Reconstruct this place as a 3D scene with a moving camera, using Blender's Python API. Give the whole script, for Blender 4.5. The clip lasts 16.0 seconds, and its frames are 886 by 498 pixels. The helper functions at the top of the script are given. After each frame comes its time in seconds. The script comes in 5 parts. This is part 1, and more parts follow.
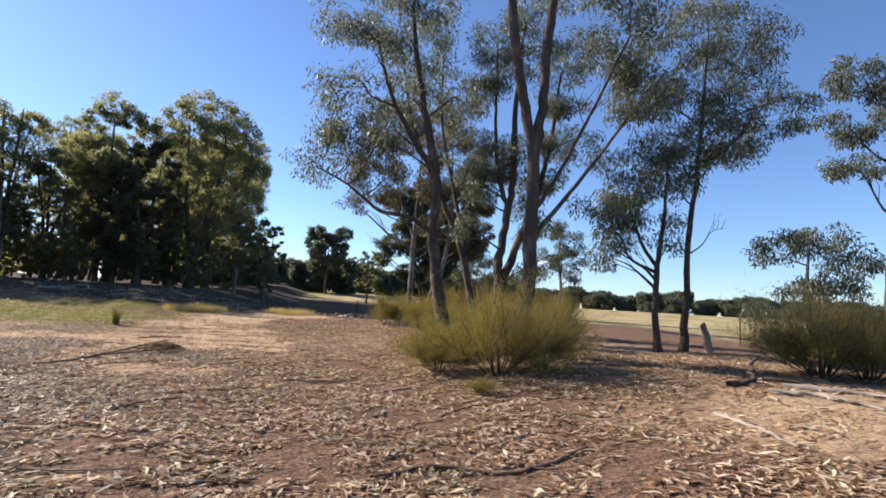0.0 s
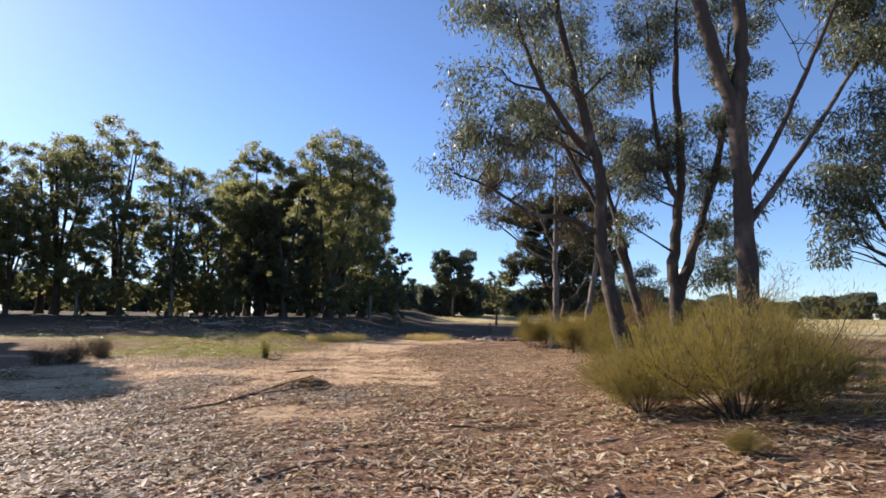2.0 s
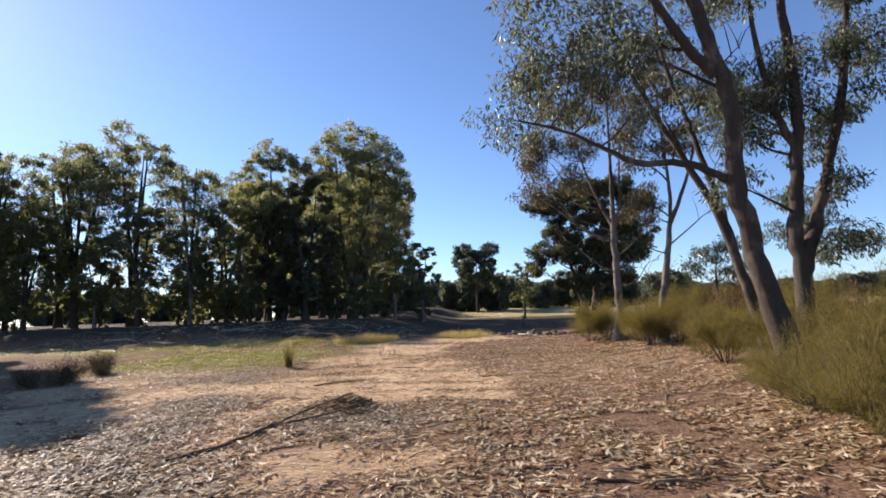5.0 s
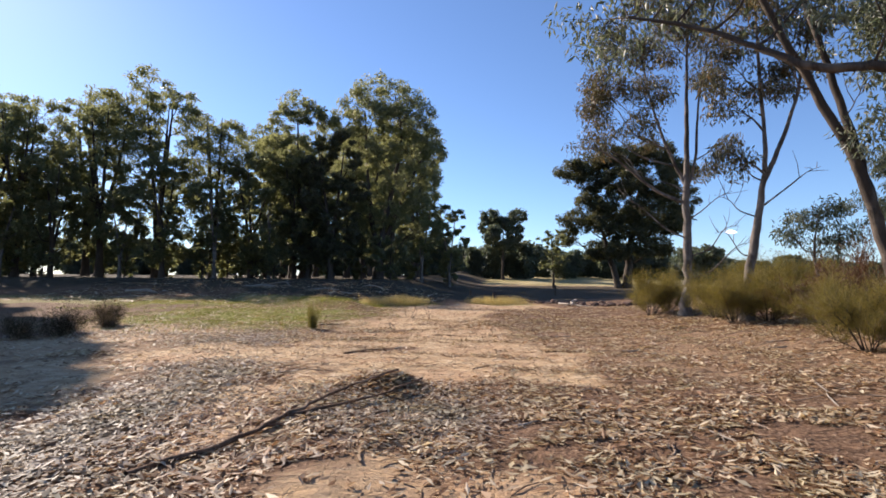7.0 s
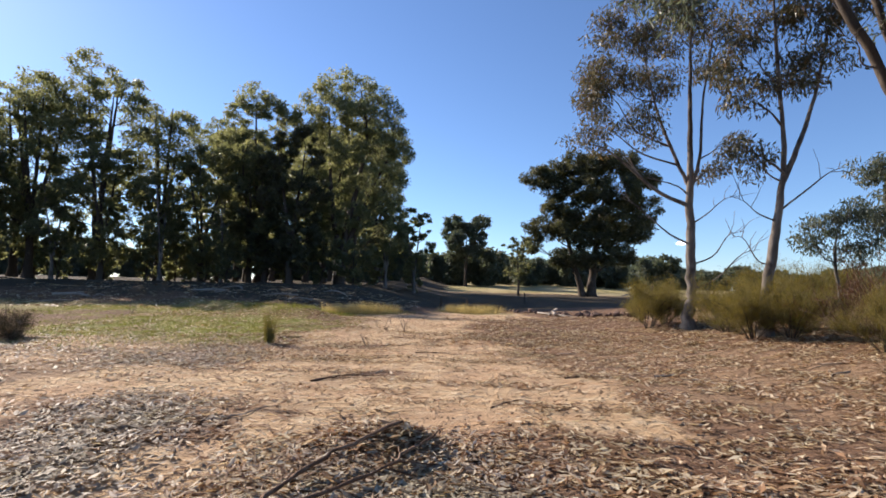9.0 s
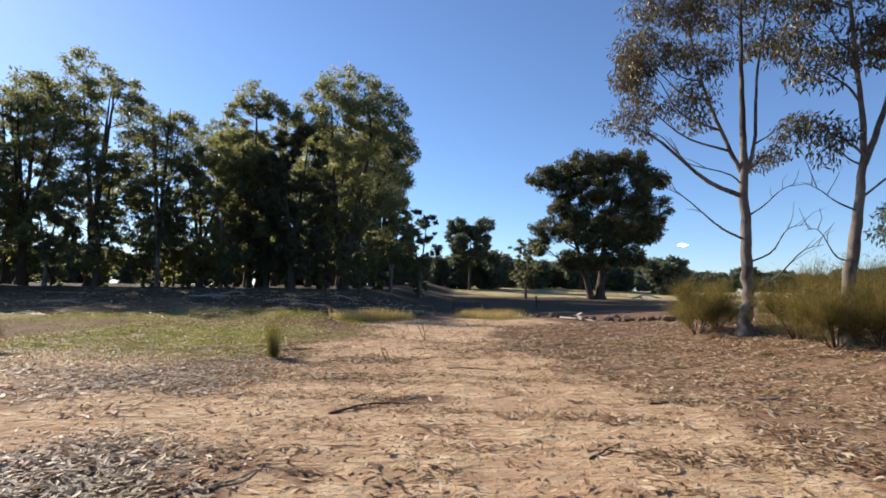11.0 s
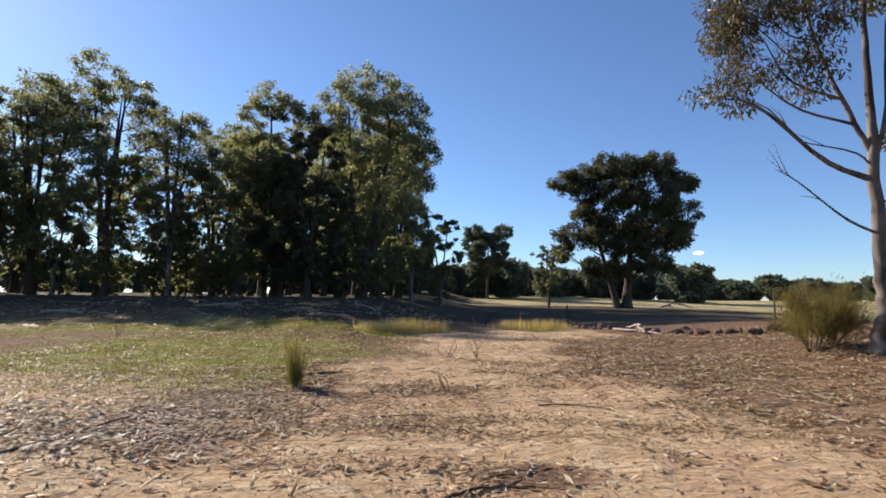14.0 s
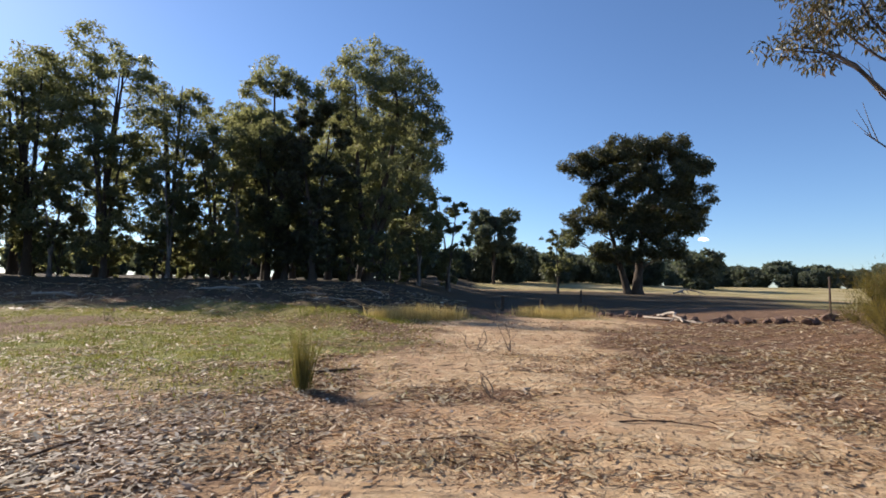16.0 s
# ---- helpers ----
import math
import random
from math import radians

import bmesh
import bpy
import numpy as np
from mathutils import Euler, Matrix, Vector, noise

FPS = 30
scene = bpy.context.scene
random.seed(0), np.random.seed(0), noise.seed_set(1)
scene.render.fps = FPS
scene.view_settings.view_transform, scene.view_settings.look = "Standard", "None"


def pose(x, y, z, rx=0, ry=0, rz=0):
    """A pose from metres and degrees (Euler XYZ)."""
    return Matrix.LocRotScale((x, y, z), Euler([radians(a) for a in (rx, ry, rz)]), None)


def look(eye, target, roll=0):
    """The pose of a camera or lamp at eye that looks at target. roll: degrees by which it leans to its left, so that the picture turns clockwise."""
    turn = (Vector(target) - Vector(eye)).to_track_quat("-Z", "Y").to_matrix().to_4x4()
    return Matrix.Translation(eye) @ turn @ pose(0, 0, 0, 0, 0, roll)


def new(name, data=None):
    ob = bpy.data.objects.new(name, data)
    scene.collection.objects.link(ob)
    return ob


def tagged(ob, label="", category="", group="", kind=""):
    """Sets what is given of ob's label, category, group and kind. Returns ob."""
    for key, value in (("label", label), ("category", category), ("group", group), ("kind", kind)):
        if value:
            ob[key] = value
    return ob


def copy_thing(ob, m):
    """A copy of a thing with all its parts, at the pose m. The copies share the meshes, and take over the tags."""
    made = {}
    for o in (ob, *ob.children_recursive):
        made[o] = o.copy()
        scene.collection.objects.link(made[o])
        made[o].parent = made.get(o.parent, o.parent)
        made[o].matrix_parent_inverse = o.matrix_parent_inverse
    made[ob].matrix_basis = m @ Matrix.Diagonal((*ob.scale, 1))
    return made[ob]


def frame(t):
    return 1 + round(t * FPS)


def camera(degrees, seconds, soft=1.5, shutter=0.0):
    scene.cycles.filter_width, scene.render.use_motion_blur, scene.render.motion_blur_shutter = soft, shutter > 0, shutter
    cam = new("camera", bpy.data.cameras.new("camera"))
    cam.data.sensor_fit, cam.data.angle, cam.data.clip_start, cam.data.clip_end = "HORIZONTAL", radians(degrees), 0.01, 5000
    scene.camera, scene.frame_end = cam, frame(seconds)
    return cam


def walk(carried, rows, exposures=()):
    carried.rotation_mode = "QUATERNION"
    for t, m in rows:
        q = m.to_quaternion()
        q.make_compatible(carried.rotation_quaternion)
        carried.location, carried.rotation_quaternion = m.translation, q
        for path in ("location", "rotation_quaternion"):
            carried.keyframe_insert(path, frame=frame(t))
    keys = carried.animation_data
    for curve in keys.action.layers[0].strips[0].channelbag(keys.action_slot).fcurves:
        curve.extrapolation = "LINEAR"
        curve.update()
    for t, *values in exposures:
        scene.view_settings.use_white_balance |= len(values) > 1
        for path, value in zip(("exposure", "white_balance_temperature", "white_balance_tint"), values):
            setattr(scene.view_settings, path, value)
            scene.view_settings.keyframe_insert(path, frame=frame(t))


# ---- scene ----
cam = camera(81.2, 16.0, soft=1.7)
PATH = [
    (0, (0.632, -1.175, 1.574), (1.034, 0.773, 1.79), 3.4),
    (0.5, (0.531, -0.747, 1.554), (0.624, 1.23, 1.84), 3.0),
    (1, (0.344, -0.132, 1.572), (0.401, 1.847, 1.856), 2.2),
    (1.5, (0.148, 0.452, 1.572), (0.145, 2.434, 1.841), 1.5),
    (2, (-0.013, 1.086, 1.569), (-0.076, 3.066, 1.846), 0.6),
    (2.5, (-0.139, 1.762, 1.586), (-0.239, 3.741, 1.863), -0.1),
    (3, (-0.19, 2.389, 1.561), (-0.31, 4.367, 1.835), -0.7),
    (3.2, (-0.252, 2.652, 1.54), (-0.373, 4.629, 1.816), -0.9),
    (5.3, (-1.275, 4.515, 1.517), (-1.411, 6.494, 1.775), -2.3),
    (5.5, (-1.376, 4.796, 1.494), (-1.535, 6.774, 1.744), -2.0),
    (6, (-1.615, 5.408, 1.449), (-1.827, 7.386, 1.657), -1.4),
    (6.5, (-1.834, 5.994, 1.455), (-2.074, 7.973, 1.619), -0.5),
    (7, (-2.052, 6.523, 1.414), (-2.273, 8.507, 1.55), 0.5),
    (7.5, (-2.28, 7.014, 1.399), (-2.451, 9.003, 1.526), 1.3),
    (8, (-2.428, 7.504, 1.427), (-2.553, 9.495, 1.565), 1.5),
    (8.2, (-2.544, 7.78, 1.434), (-2.642, 9.773, 1.578), 1.8),
    (10.5, (-3.427, 10.068, 1.432), (-3.472, 12.06, 1.607), 0.7),
    (11, (-3.656, 10.565, 1.42), (-3.726, 12.556, 1.597), 0.7),
    (11.5, (-3.921, 11.032, 1.463), (-4.042, 13.02, 1.647), 0.7),
    (12, (-4.122, 11.563, 1.444), (-4.288, 13.547, 1.636), 0.8),
    (12.5, (-4.284, 12.03, 1.399), (-4.453, 14.013, 1.598), 0.8),
    (13, (-4.446, 12.491, 1.354), (-4.564, 14.476, 1.562), 0.9),
    (13.5, (-4.607, 12.877, 1.372), (-4.696, 14.863, 1.59), 0.8),
    (14, (-4.786, 13.282, 1.394), (-4.905, 15.268, 1.605), 0.6),
    (14.5, (-5.002, 13.747, 1.374), (-5.13, 15.734, 1.564), 0.8),
    (15, (-5.136, 14.135, 1.359), (-5.272, 16.123, 1.528), 0.9),
    (15.5, (-5.253, 14.521, 1.369), (-5.391, 16.51, 1.524), 1.1),
    (16, (-5.413, 14.938, 1.391), (-5.545, 16.927, 1.543), 1.0),
]
walk(cam, [(t, look(eye, target, roll)) for t, eye, target, roll in PATH],
     exposures=((0, 1.04, 6650, 17), (3, 1.0, 6800, 18), (8, 0.92, 6750, 16), (11, 0.82, 6700, 14), (16, 0.74, 6700, 13)))

# ---- light ----
SUN_AZ, SUN_EL = radians(53), radians(28)
sun_way = Vector((-math.sin(SUN_AZ) * math.cos(SUN_EL), math.cos(SUN_AZ) * math.cos(SUN_EL), math.sin(SUN_EL)))
world = bpy.data.worlds.new("sky")
scene.world = world
world.use_nodes = True
wn = world.node_tree
sky = wn.nodes.new("ShaderNodeTexSky")
sky.sky_type, sky.sun_disc = "NISHITA", False
sky.sun_elevation, sky.sun_rotation = SUN_EL, radians(360) - SUN_AZ
sky.air_density, sky.dust_density, sky.ozone_density = 1.0, 0.22, 6.4
sky.altitude = 700
wn.links.new(sky.outputs[0], wn.nodes["Background"].inputs[0])
wn.nodes["Background"].inputs[1].default_value = 0.1
sun = new("sun", bpy.data.lights.new("sun", "SUN"))
sun.data.energy, sun.data.angle, sun.data.color = 5.0, radians(0.6), (1.0, 0.915, 0.79)
sun.matrix_world = look(sun_way * 200, (0, 0, 0))


# ---- materials ----
class Nodes:
    """Short hand for a node material."""

    def __init__(self, name):
        self.mat = bpy.data.materials.new(name)
        self.mat.use_nodes = True
        self.tree = self.mat.node_tree
        self.bsdf = self.tree.nodes["Principled BSDF"]
        self.out = self.tree.nodes["Material Output"]

    def add(self, kind, **values):
        node = self.tree.nodes.new("ShaderNode" + kind)
        for key, value in values.items():
            if key == "op":
                node.operation = value
            elif key == "blend":
                node.data_type, node.blend_type = "RGBA", value
            else:
                node.inputs[key.replace("_", " ")].default_value = value
        return node

    def link(self, a, b):
        self.tree.links.new(a, b)

    def coords(self, scale=(1, 1, 1)):
        node = self.add("Mapping", Scale=scale)
        self.link(self.add("TexCoord").outputs["Object"], node.inputs["Vector"])
        return node.outputs[0]

    def noise(self, where, scale, detail=4.0, rough=0.6, warp=0.0):
        node = self.add("TexNoise", Scale=scale, Detail=detail, Roughness=rough, Distortion=warp)
        self.link(where, node.inputs["Vector"])
        return node.outputs["Fac"]

    def ramp(self, fac, *stops):
        node = self.tree.nodes.new("ShaderNodeValToRGB")
        while len(node.color_ramp.elements) < len(stops):
            node.color_ramp.elements.new(0.5)
        for e, (at, c) in zip(node.color_ramp.elements, stops):
            e.position = at
            e.color = (*c, 1) if len(c) == 3 else c
        self.link(fac, node.inputs[0])
        return node.outputs[0]

    def mix(self, fac, a, b, blend="MIX"):
        node = self.add("Mix", blend=blend)
        for socket, value in ((node.inputs[0], fac), (node.inputs[6], a), (node.inputs[7], b)):
            if isinstance(value, (int, float)):
                socket.default_value = value
            elif isinstance(value, tuple):
                socket.default_value = (*value, 1)
            else:
                self.link(value, socket)
        return node.outputs[2]

    def math(self, op, a, b, c=None):
        node = self.add("Math", op=op)
        for socket, value in zip(node.inputs, (a, b, c)):
            if value is None:
                continue
            if isinstance(value, (int, float)):
                socket.default_value = value
            else:
                self.link(value, socket)
        return node.outputs[0]

    def bump(self, height, strength, distance):
        node = self.add("Bump", Strength=strength, Distance=distance)
        self.link(height, node.inputs["Height"])
        self.link(node.outputs[0], self.bsdf.inputs["Normal"])

    def finish(self, colour, rough=0.85, spec=0.3):
        self.link(colour, self.bsdf.inputs["Base Color"])
        self.bsdf.inputs["Roughness"].default_value = rough
        self.bsdf.inputs["Specular IOR Level"].default_value = spec
        return self.mat


def grey(v):
    return (v, v, v)


def bark(name, dark, mid, pale, pale_share):
    n = Nodes(name)
    along = n.coords((1, 1, 0.16))
    fine = n.noise(along, 26, 6, 0.7, 0.5)
    patch = n.noise(n.coords((1, 1, 0.45)), 1.7, 4, 0.6, 0.8)
    base = n.mix(fine, dark, mid)
    streak = n.ramp(patch, (max(0.02, 0.62 - pale_share), grey(0)), (0.72 - pale_share * 0.7, grey(1)))
    colour = n.mix(streak, base, n.mix(n.noise(along, 9, 3), pale, mid))
    n.bump(fine, 0.8, 0.03)
    return n.finish(colour, 0.9, 0.2)


def leaf(name, tones, through_tone, gloss, share=0.35, spec=0.5):
    n = Nodes(name)
    geo = n.tree.nodes.new("ShaderNodeNewGeometry")
    stops = [(i / (len(tones) - 1), c) for i, c in enumerate(tones)]
    colour = n.ramp(geo.outputs["Random Per Island"], *stops)
    patch = n.noise(n.coords(), 0.9, 2)
    colour = n.mix(n.ramp(patch, (0.35, grey(0)), (0.65, grey(1))), colour, n.mix(1.0, colour, (0.75, 0.78, 0.7), "MULTIPLY"))
    n.finish(colour, gloss, spec)
    glow = n.add("BsdfTranslucent")
    n.link(n.mix(1.0, colour, through_tone, "MULTIPLY"), glow.inputs["Color"])
    both = n.add("MixShader", Fac=share)
    n.link(n.bsdf.outputs[0], both.inputs[1])
    n.link(glow.outputs[0], both.inputs[2])
    n.link(both.outputs[0], n.out.inputs["Surface"])
    return n.mat


BARK_DARK = bark("dark_rough_bark", (0.03, 0.024, 0.02), (0.098, 0.075, 0.058), (0.2, 0.16, 0.125), 0.05)
BARK_BROWN = bark("brown_bark", (0.032, 0.026, 0.022), (0.098, 0.077, 0.062), (0.19, 0.152, 0.124), 0.1)
BARK_PALE = bark("pale_smooth_bark", (0.046, 0.039, 0.034), (0.125, 0.104, 0.09), (0.3, 0.262, 0.23), 0.22)
STICK = bark("red_brown_dead_wood", (0.075, 0.042, 0.026), (0.19, 0.11, 0.07), (0.36, 0.25, 0.17), 0.15)
DEAD_WOOD = bark("weathered_dead_wood", (0.11, 0.075, 0.05), (0.26, 0.175, 0.12), (0.44, 0.35, 0.26), 0.25)
BLEACHED = bark("bleached_wood", (0.13, 0.105, 0.085), (0.27, 0.225, 0.185), (0.4, 0.345, 0.29), 0.35)
LEAF_GUM = leaf("gum_leaves", [(0.055, 0.066, 0.046), (0.095, 0.109, 0.078), (0.148, 0.163, 0.125), (0.205, 0.205, 0.155)], (1.4, 1.45, 1.1), 0.42, 0.45, 0.55)
LEAF_DULL = leaf("rusty_gum_leaves", [(0.06, 0.062, 0.035), (0.11, 0.108, 0.065), (0.15, 0.135, 0.085), (0.19, 0.12, 0.06)], (1.4, 1.25, 0.8), 0.42)
LEAF_GROVE = leaf("grove_leaves", [(0.088, 0.096, 0.06), (0.138, 0.147, 0.095), (0.185, 0.188, 0.13)], (2.2, 2.1, 1.35), 0.42, 0.66)
LEAF_DARK = leaf("dark_pine_needles", [(0.05, 0.053, 0.03), (0.08, 0.082, 0.047), (0.115, 0.112, 0.066)], (1.7, 1.6, 0.9), 0.45, 0.42)
# a little distance haze is mixed into this grey-green leaf colour
LEAF_FAR = leaf("hazed_far_leaves", [(0.082, 0.1, 0.075), (0.115, 0.132, 0.098), (0.145, 0.156, 0.115)], (1.5, 1.5, 1.1), 0.6, 0.42)
LEAF_BROOM = leaf("broom_bush_needles", [(0.09, 0.078, 0.026), (0.165, 0.142, 0.047), (0.25, 0.21, 0.075), (0.23, 0.16, 0.063)], (1.5, 1.4, 0.6), 0.6, 0.45)
LEAF_RED = leaf("red_brown_dry_leaves", [(0.07, 0.035, 0.02), (0.13, 0.07, 0.04), (0.18, 0.1, 0.06)], (1.3, 1.1, 0.8), 0.7, 0.3)
LITTER = leaf("fallen_leaves", [(0.13, 0.068, 0.038), (0.27, 0.155, 0.086), (0.52, 0.38, 0.245), (0.8, 0.69, 0.53), (0.74, 0.6, 0.43), (0.42, 0.25, 0.145), (0.17, 0.09, 0.05)], (1.1, 1.0, 0.8), 0.58, 0.36, 0.25)
LITTER_PALE = leaf("pale_fallen_leaves", [(0.11, 0.075, 0.052), (0.3, 0.23, 0.175), (0.54, 0.45, 0.36), (0.68, 0.6, 0.5), (0.4, 0.315, 0.24), (0.17, 0.115, 0.08)], (1.1, 1.0, 0.9), 0.58, 0.36, 0.18)
OLIVE = leaf("olive_blades", [(0.1, 0.1, 0.04), (0.17, 0.155, 0.062), (0.27, 0.23, 0.1)], (1.3, 1.2, 0.7), 0.7, 0.4, 0.15)
GRASS = leaf("green_grass_blades", [(0.12, 0.13, 0.042), (0.2, 0.208, 0.07), (0.36, 0.32, 0.14)], (1.3, 1.3, 0.6), 0.7, 0.35, 0.2)
LEAF_HEATH = leaf("heath_leaves", [(0.04, 0.03, 0.02), (0.075, 0.055, 0.035), (0.1, 0.08, 0.045)], (1.2, 1.1, 0.7), 0.8, 0.25, 0.2)
STRAW = leaf("straw_blades", [(0.38, 0.3, 0.15), (0.54, 0.44, 0.24), (0.66, 0.56, 0.34)], (1.2, 1.1, 0.7), 0.7, 0.4, 0.2)


def make_stone():
    n = Nodes("brown_field_stone")
    c = n.noise(n.coords(), 7, 6, 0.65)
    n.bump(n.noise(n.coords(), 14, 5), 0.7, 0.04)
    return n.finish(n.ramp(c, (0.3, (0.07, 0.045, 0.035)), (0.55, (0.16, 0.1, 0.075)), (0.75, (0.25, 0.18, 0.14))), 0.9, 0.2)


STONE = make_stone()


def make_steel():
    n = Nodes("rusty_steel")
    return n.finish(n.ramp(n.noise(n.coords(), 20), (0.35, (0.06, 0.04, 0.03)), (0.65, (0.14, 0.09, 0.06))), 0.75, 0.4)


STEEL = make_steel()


def make_crumb():
    n = Nodes("soil_crumb")
    return n.finish(n.ramp(n.noise(n.coords(), 9), (0.3, (0.17, 0.105, 0.065)), (0.7, (0.36, 0.25, 0.16))), 0.95, 0.1)


CRUMB = make_crumb()


def make_pale():
    n = Nodes("pale_weathered_paint")
    return n.finish(n.ramp(n.noise(n.coords(), 3), (0.3, (0.34, 0.32, 0.28)), (0.7, (0.5, 0.48, 0.43))), 0.7, 0.3)


PALE = make_pale()


def make_ground():
    n = Nodes("ground")
    p = n.coords()
    zone = n.tree.nodes.new("ShaderNodeVertexColor")
    zone.layer_name = "zone"
    parts = n.add("SeparateColor")
    n.link(zone.outputs["Color"], parts.inputs[0])
    big, mid, fine = n.noise(p, 0.55, 5, 0.6, 0.4), n.noise(p, 3.2, 5, 0.65), n.noise(p, 26, 6, 0.7)
    grit = n.noise(p, 90, 3, 0.7)
    # bare sandy soil, paler in places and orange in others
    soil = n.ramp(mid, (0.32, (0.44, 0.29, 0.165)), (0.5, (0.59, 0.42, 0.255)), (0.66, (0.72, 0.56, 0.37)))
    soil = n.mix(n.ramp(big, (0.44, grey(0)), (0.62, grey(0.5))), soil, (0.52, 0.325, 0.2))
    scuff = n.noise(n.coords((0.7, 1.9, 1)), 1.3, 6, 0.68, 1.2)
    soil = n.mix(n.ramp(scuff, (0.5, grey(0)), (0.64, grey(0.45))), soil, (0.42, 0.28, 0.17))
    soil = n.mix(n.ramp(fine, (0.47, grey(0)), (0.72, grey(0.28))), soil, (0.3, 0.195, 0.115))
    # soil with broken bark and leaf crumbs
    crumbs = n.ramp(fine, (0.36, (0.062, 0.037, 0.025)), (0.5, (0.175, 0.105, 0.067)), (0.59, (0.31, 0.2, 0.13)), (0.68, (0.54, 0.41, 0.29)))
    crumbs = n.mix(n.ramp(mid, (0.42, grey(0)), (0.66, grey(0.6))), crumbs, (0.25, 0.148, 0.092))
    # short green grass
    turf = n.ramp(fine, (0.35, (0.16, 0.165, 0.05)), (0.55, (0.285, 0.29, 0.095)), (0.7, (0.44, 0.41, 0.18)))
    turf = n.mix(n.ramp(mid, (0.5, grey(0)), (0.66, grey(0.6))), turf, (0.42, 0.31, 0.18))
    # dry grass of the paddock
    straw = n.ramp(n.noise(p, 0.11, 5), (0.38, (0.3, 0.26, 0.11)), (0.5, (0.42, 0.34, 0.17)), (0.62, (0.5, 0.41, 0.23)))
    straw = n.mix(n.ramp(mid, (0.4, grey(0)), (0.7, grey(0.45))), straw, (0.27, 0.22, 0.1))

    def edge(value, lo=0.3, hi=0.7):
        shaken = n.math("ADD", value, n.math("MULTIPLY_ADD", mid, 0.7, n.math("MULTIPLY_ADD", fine, 0.8, -0.75)))
        return n.ramp(shaken, (lo, grey(0)), (hi, grey(1)))

    colour = n.mix(edge(parts.outputs[0]), soil, crumbs)
    colour = n.mix(edge(parts.outputs[1]), colour, turf)
    colour = n.mix(edge(parts.outputs[2]), colour, straw)
    # the grove's shade put into the ground colour, dark brown with paler flecks
    painted_shade = n.ramp(fine, (0.35, (0.035, 0.027, 0.02)), (0.52, (0.08, 0.062, 0.045)), (0.64, (0.15, 0.12, 0.09)), (0.72, (0.27, 0.23, 0.18)))
    painted_shade = n.mix(n.ramp(mid, (0.5, grey(0)), (0.66, grey(0.5))), painted_shade, (0.1, 0.095, 0.045))
    colour = n.mix(edge(zone.outputs["Alpha"]), colour, painted_shade)
    colour = n.mix(n.ramp(grit, (0.3, grey(0.25)), (0.48, grey(0))), colour, (0.1, 0.065, 0.04))
    clods = n.noise(p, 9, 4, 0.6, 0.6)
    height = n.math("MULTIPLY_ADD", clods, 0.9, n.math("ADD", n.math("MULTIPLY", fine, 0.6), n.math("MULTIPLY_ADD", mid, 1.2, n.math("MULTIPLY", grit, 0.25))))
    # shallow scuffed ripples, longer across the track than along it
    ripple = n.noise(n.coords((1.0, 2.6, 1.0)), 1.9, 4, 0.55, 0.8)
    height = n.math("MULTIPLY_ADD", ripple, 2.6, height)
    n.bump(height, 0.8, 0.11)
    return n.finish(colour, 0.95, 0.1)


GROUND = make_ground()


# ---- shapes ----
def smooth(a, b, v):
    s = np.clip((np.asarray(v, float) - a) / (b - a), 0, 1)
    return s * s * (3 - 2 * s)


def waves(x, y, size, seed):
    """A cheap smooth noise about -1 to 1."""
    r = np.random.RandomState(seed)
    total = 0
    for i in range(6):
        a, f, ph = r.rand() * 6.28, (0.7 + r.rand() * 1.6) / size * 6.28, r.rand() * 6.28
        total = total + np.sin((x * math.cos(a) + y * math.sin(a)) * f + ph)
    return total / 3.2


def height(x, y):
    """The ground: flat by the path, higher beneath the trees, a bank under the grove, a rise far off."""
    x, y = np.asarray(x, float), np.asarray(y, float)
    far = np.hypot(x * 0.9, y)
    h = 3.0 * smooth(105, 190, far) * smooth(-45, -10, x)
    h = h + 0.55 * smooth(0.5, 8, x) * smooth(60, 30, y) + 0.3 * smooth(20, 34, y)
    h = h + 1.5 * smooth(34, 58, y) * smooth(-4, -14, x) + 1.3 * smooth(55, 130, y) * smooth(60, 15, x)
    off = (y - 30) * 0.77 + (x + 8.5) * 0.65
    h = h + 0.34 * np.exp(-(off / 0.9) ** 2) * smooth(-6.5, -9.5, x) * smooth(-34, -22, x)
    off = (y - 44) * 0.95 + (x + 30) * 0.2
    h = h + 0.4 * np.exp(-(off / 1.4) ** 2) * smooth(-10, -18, x)
    h = h + 0.14 * np.exp(-((x + 3.6) / 0.6) ** 2 - ((y - 13.6) / 0.36) ** 2)
    h = h + 0.1 * waves(x, y, 3.4, 5) * smooth(33, 38, y) * smooth(-7, -12, x) + 0.035 * waves(x, y, 4.5, 3) + 0.012 * waves(x, y, 1.1, 4)
    return h


def gz(x, y):
    return float(height(x, y))


def blob(x, y, cx, cy, rx, ry):
    d = np.sqrt(((x - cx) / rx) ** 2 + ((y - cy) / ry) ** 2)
    return smooth(1.45, 0.5, d)


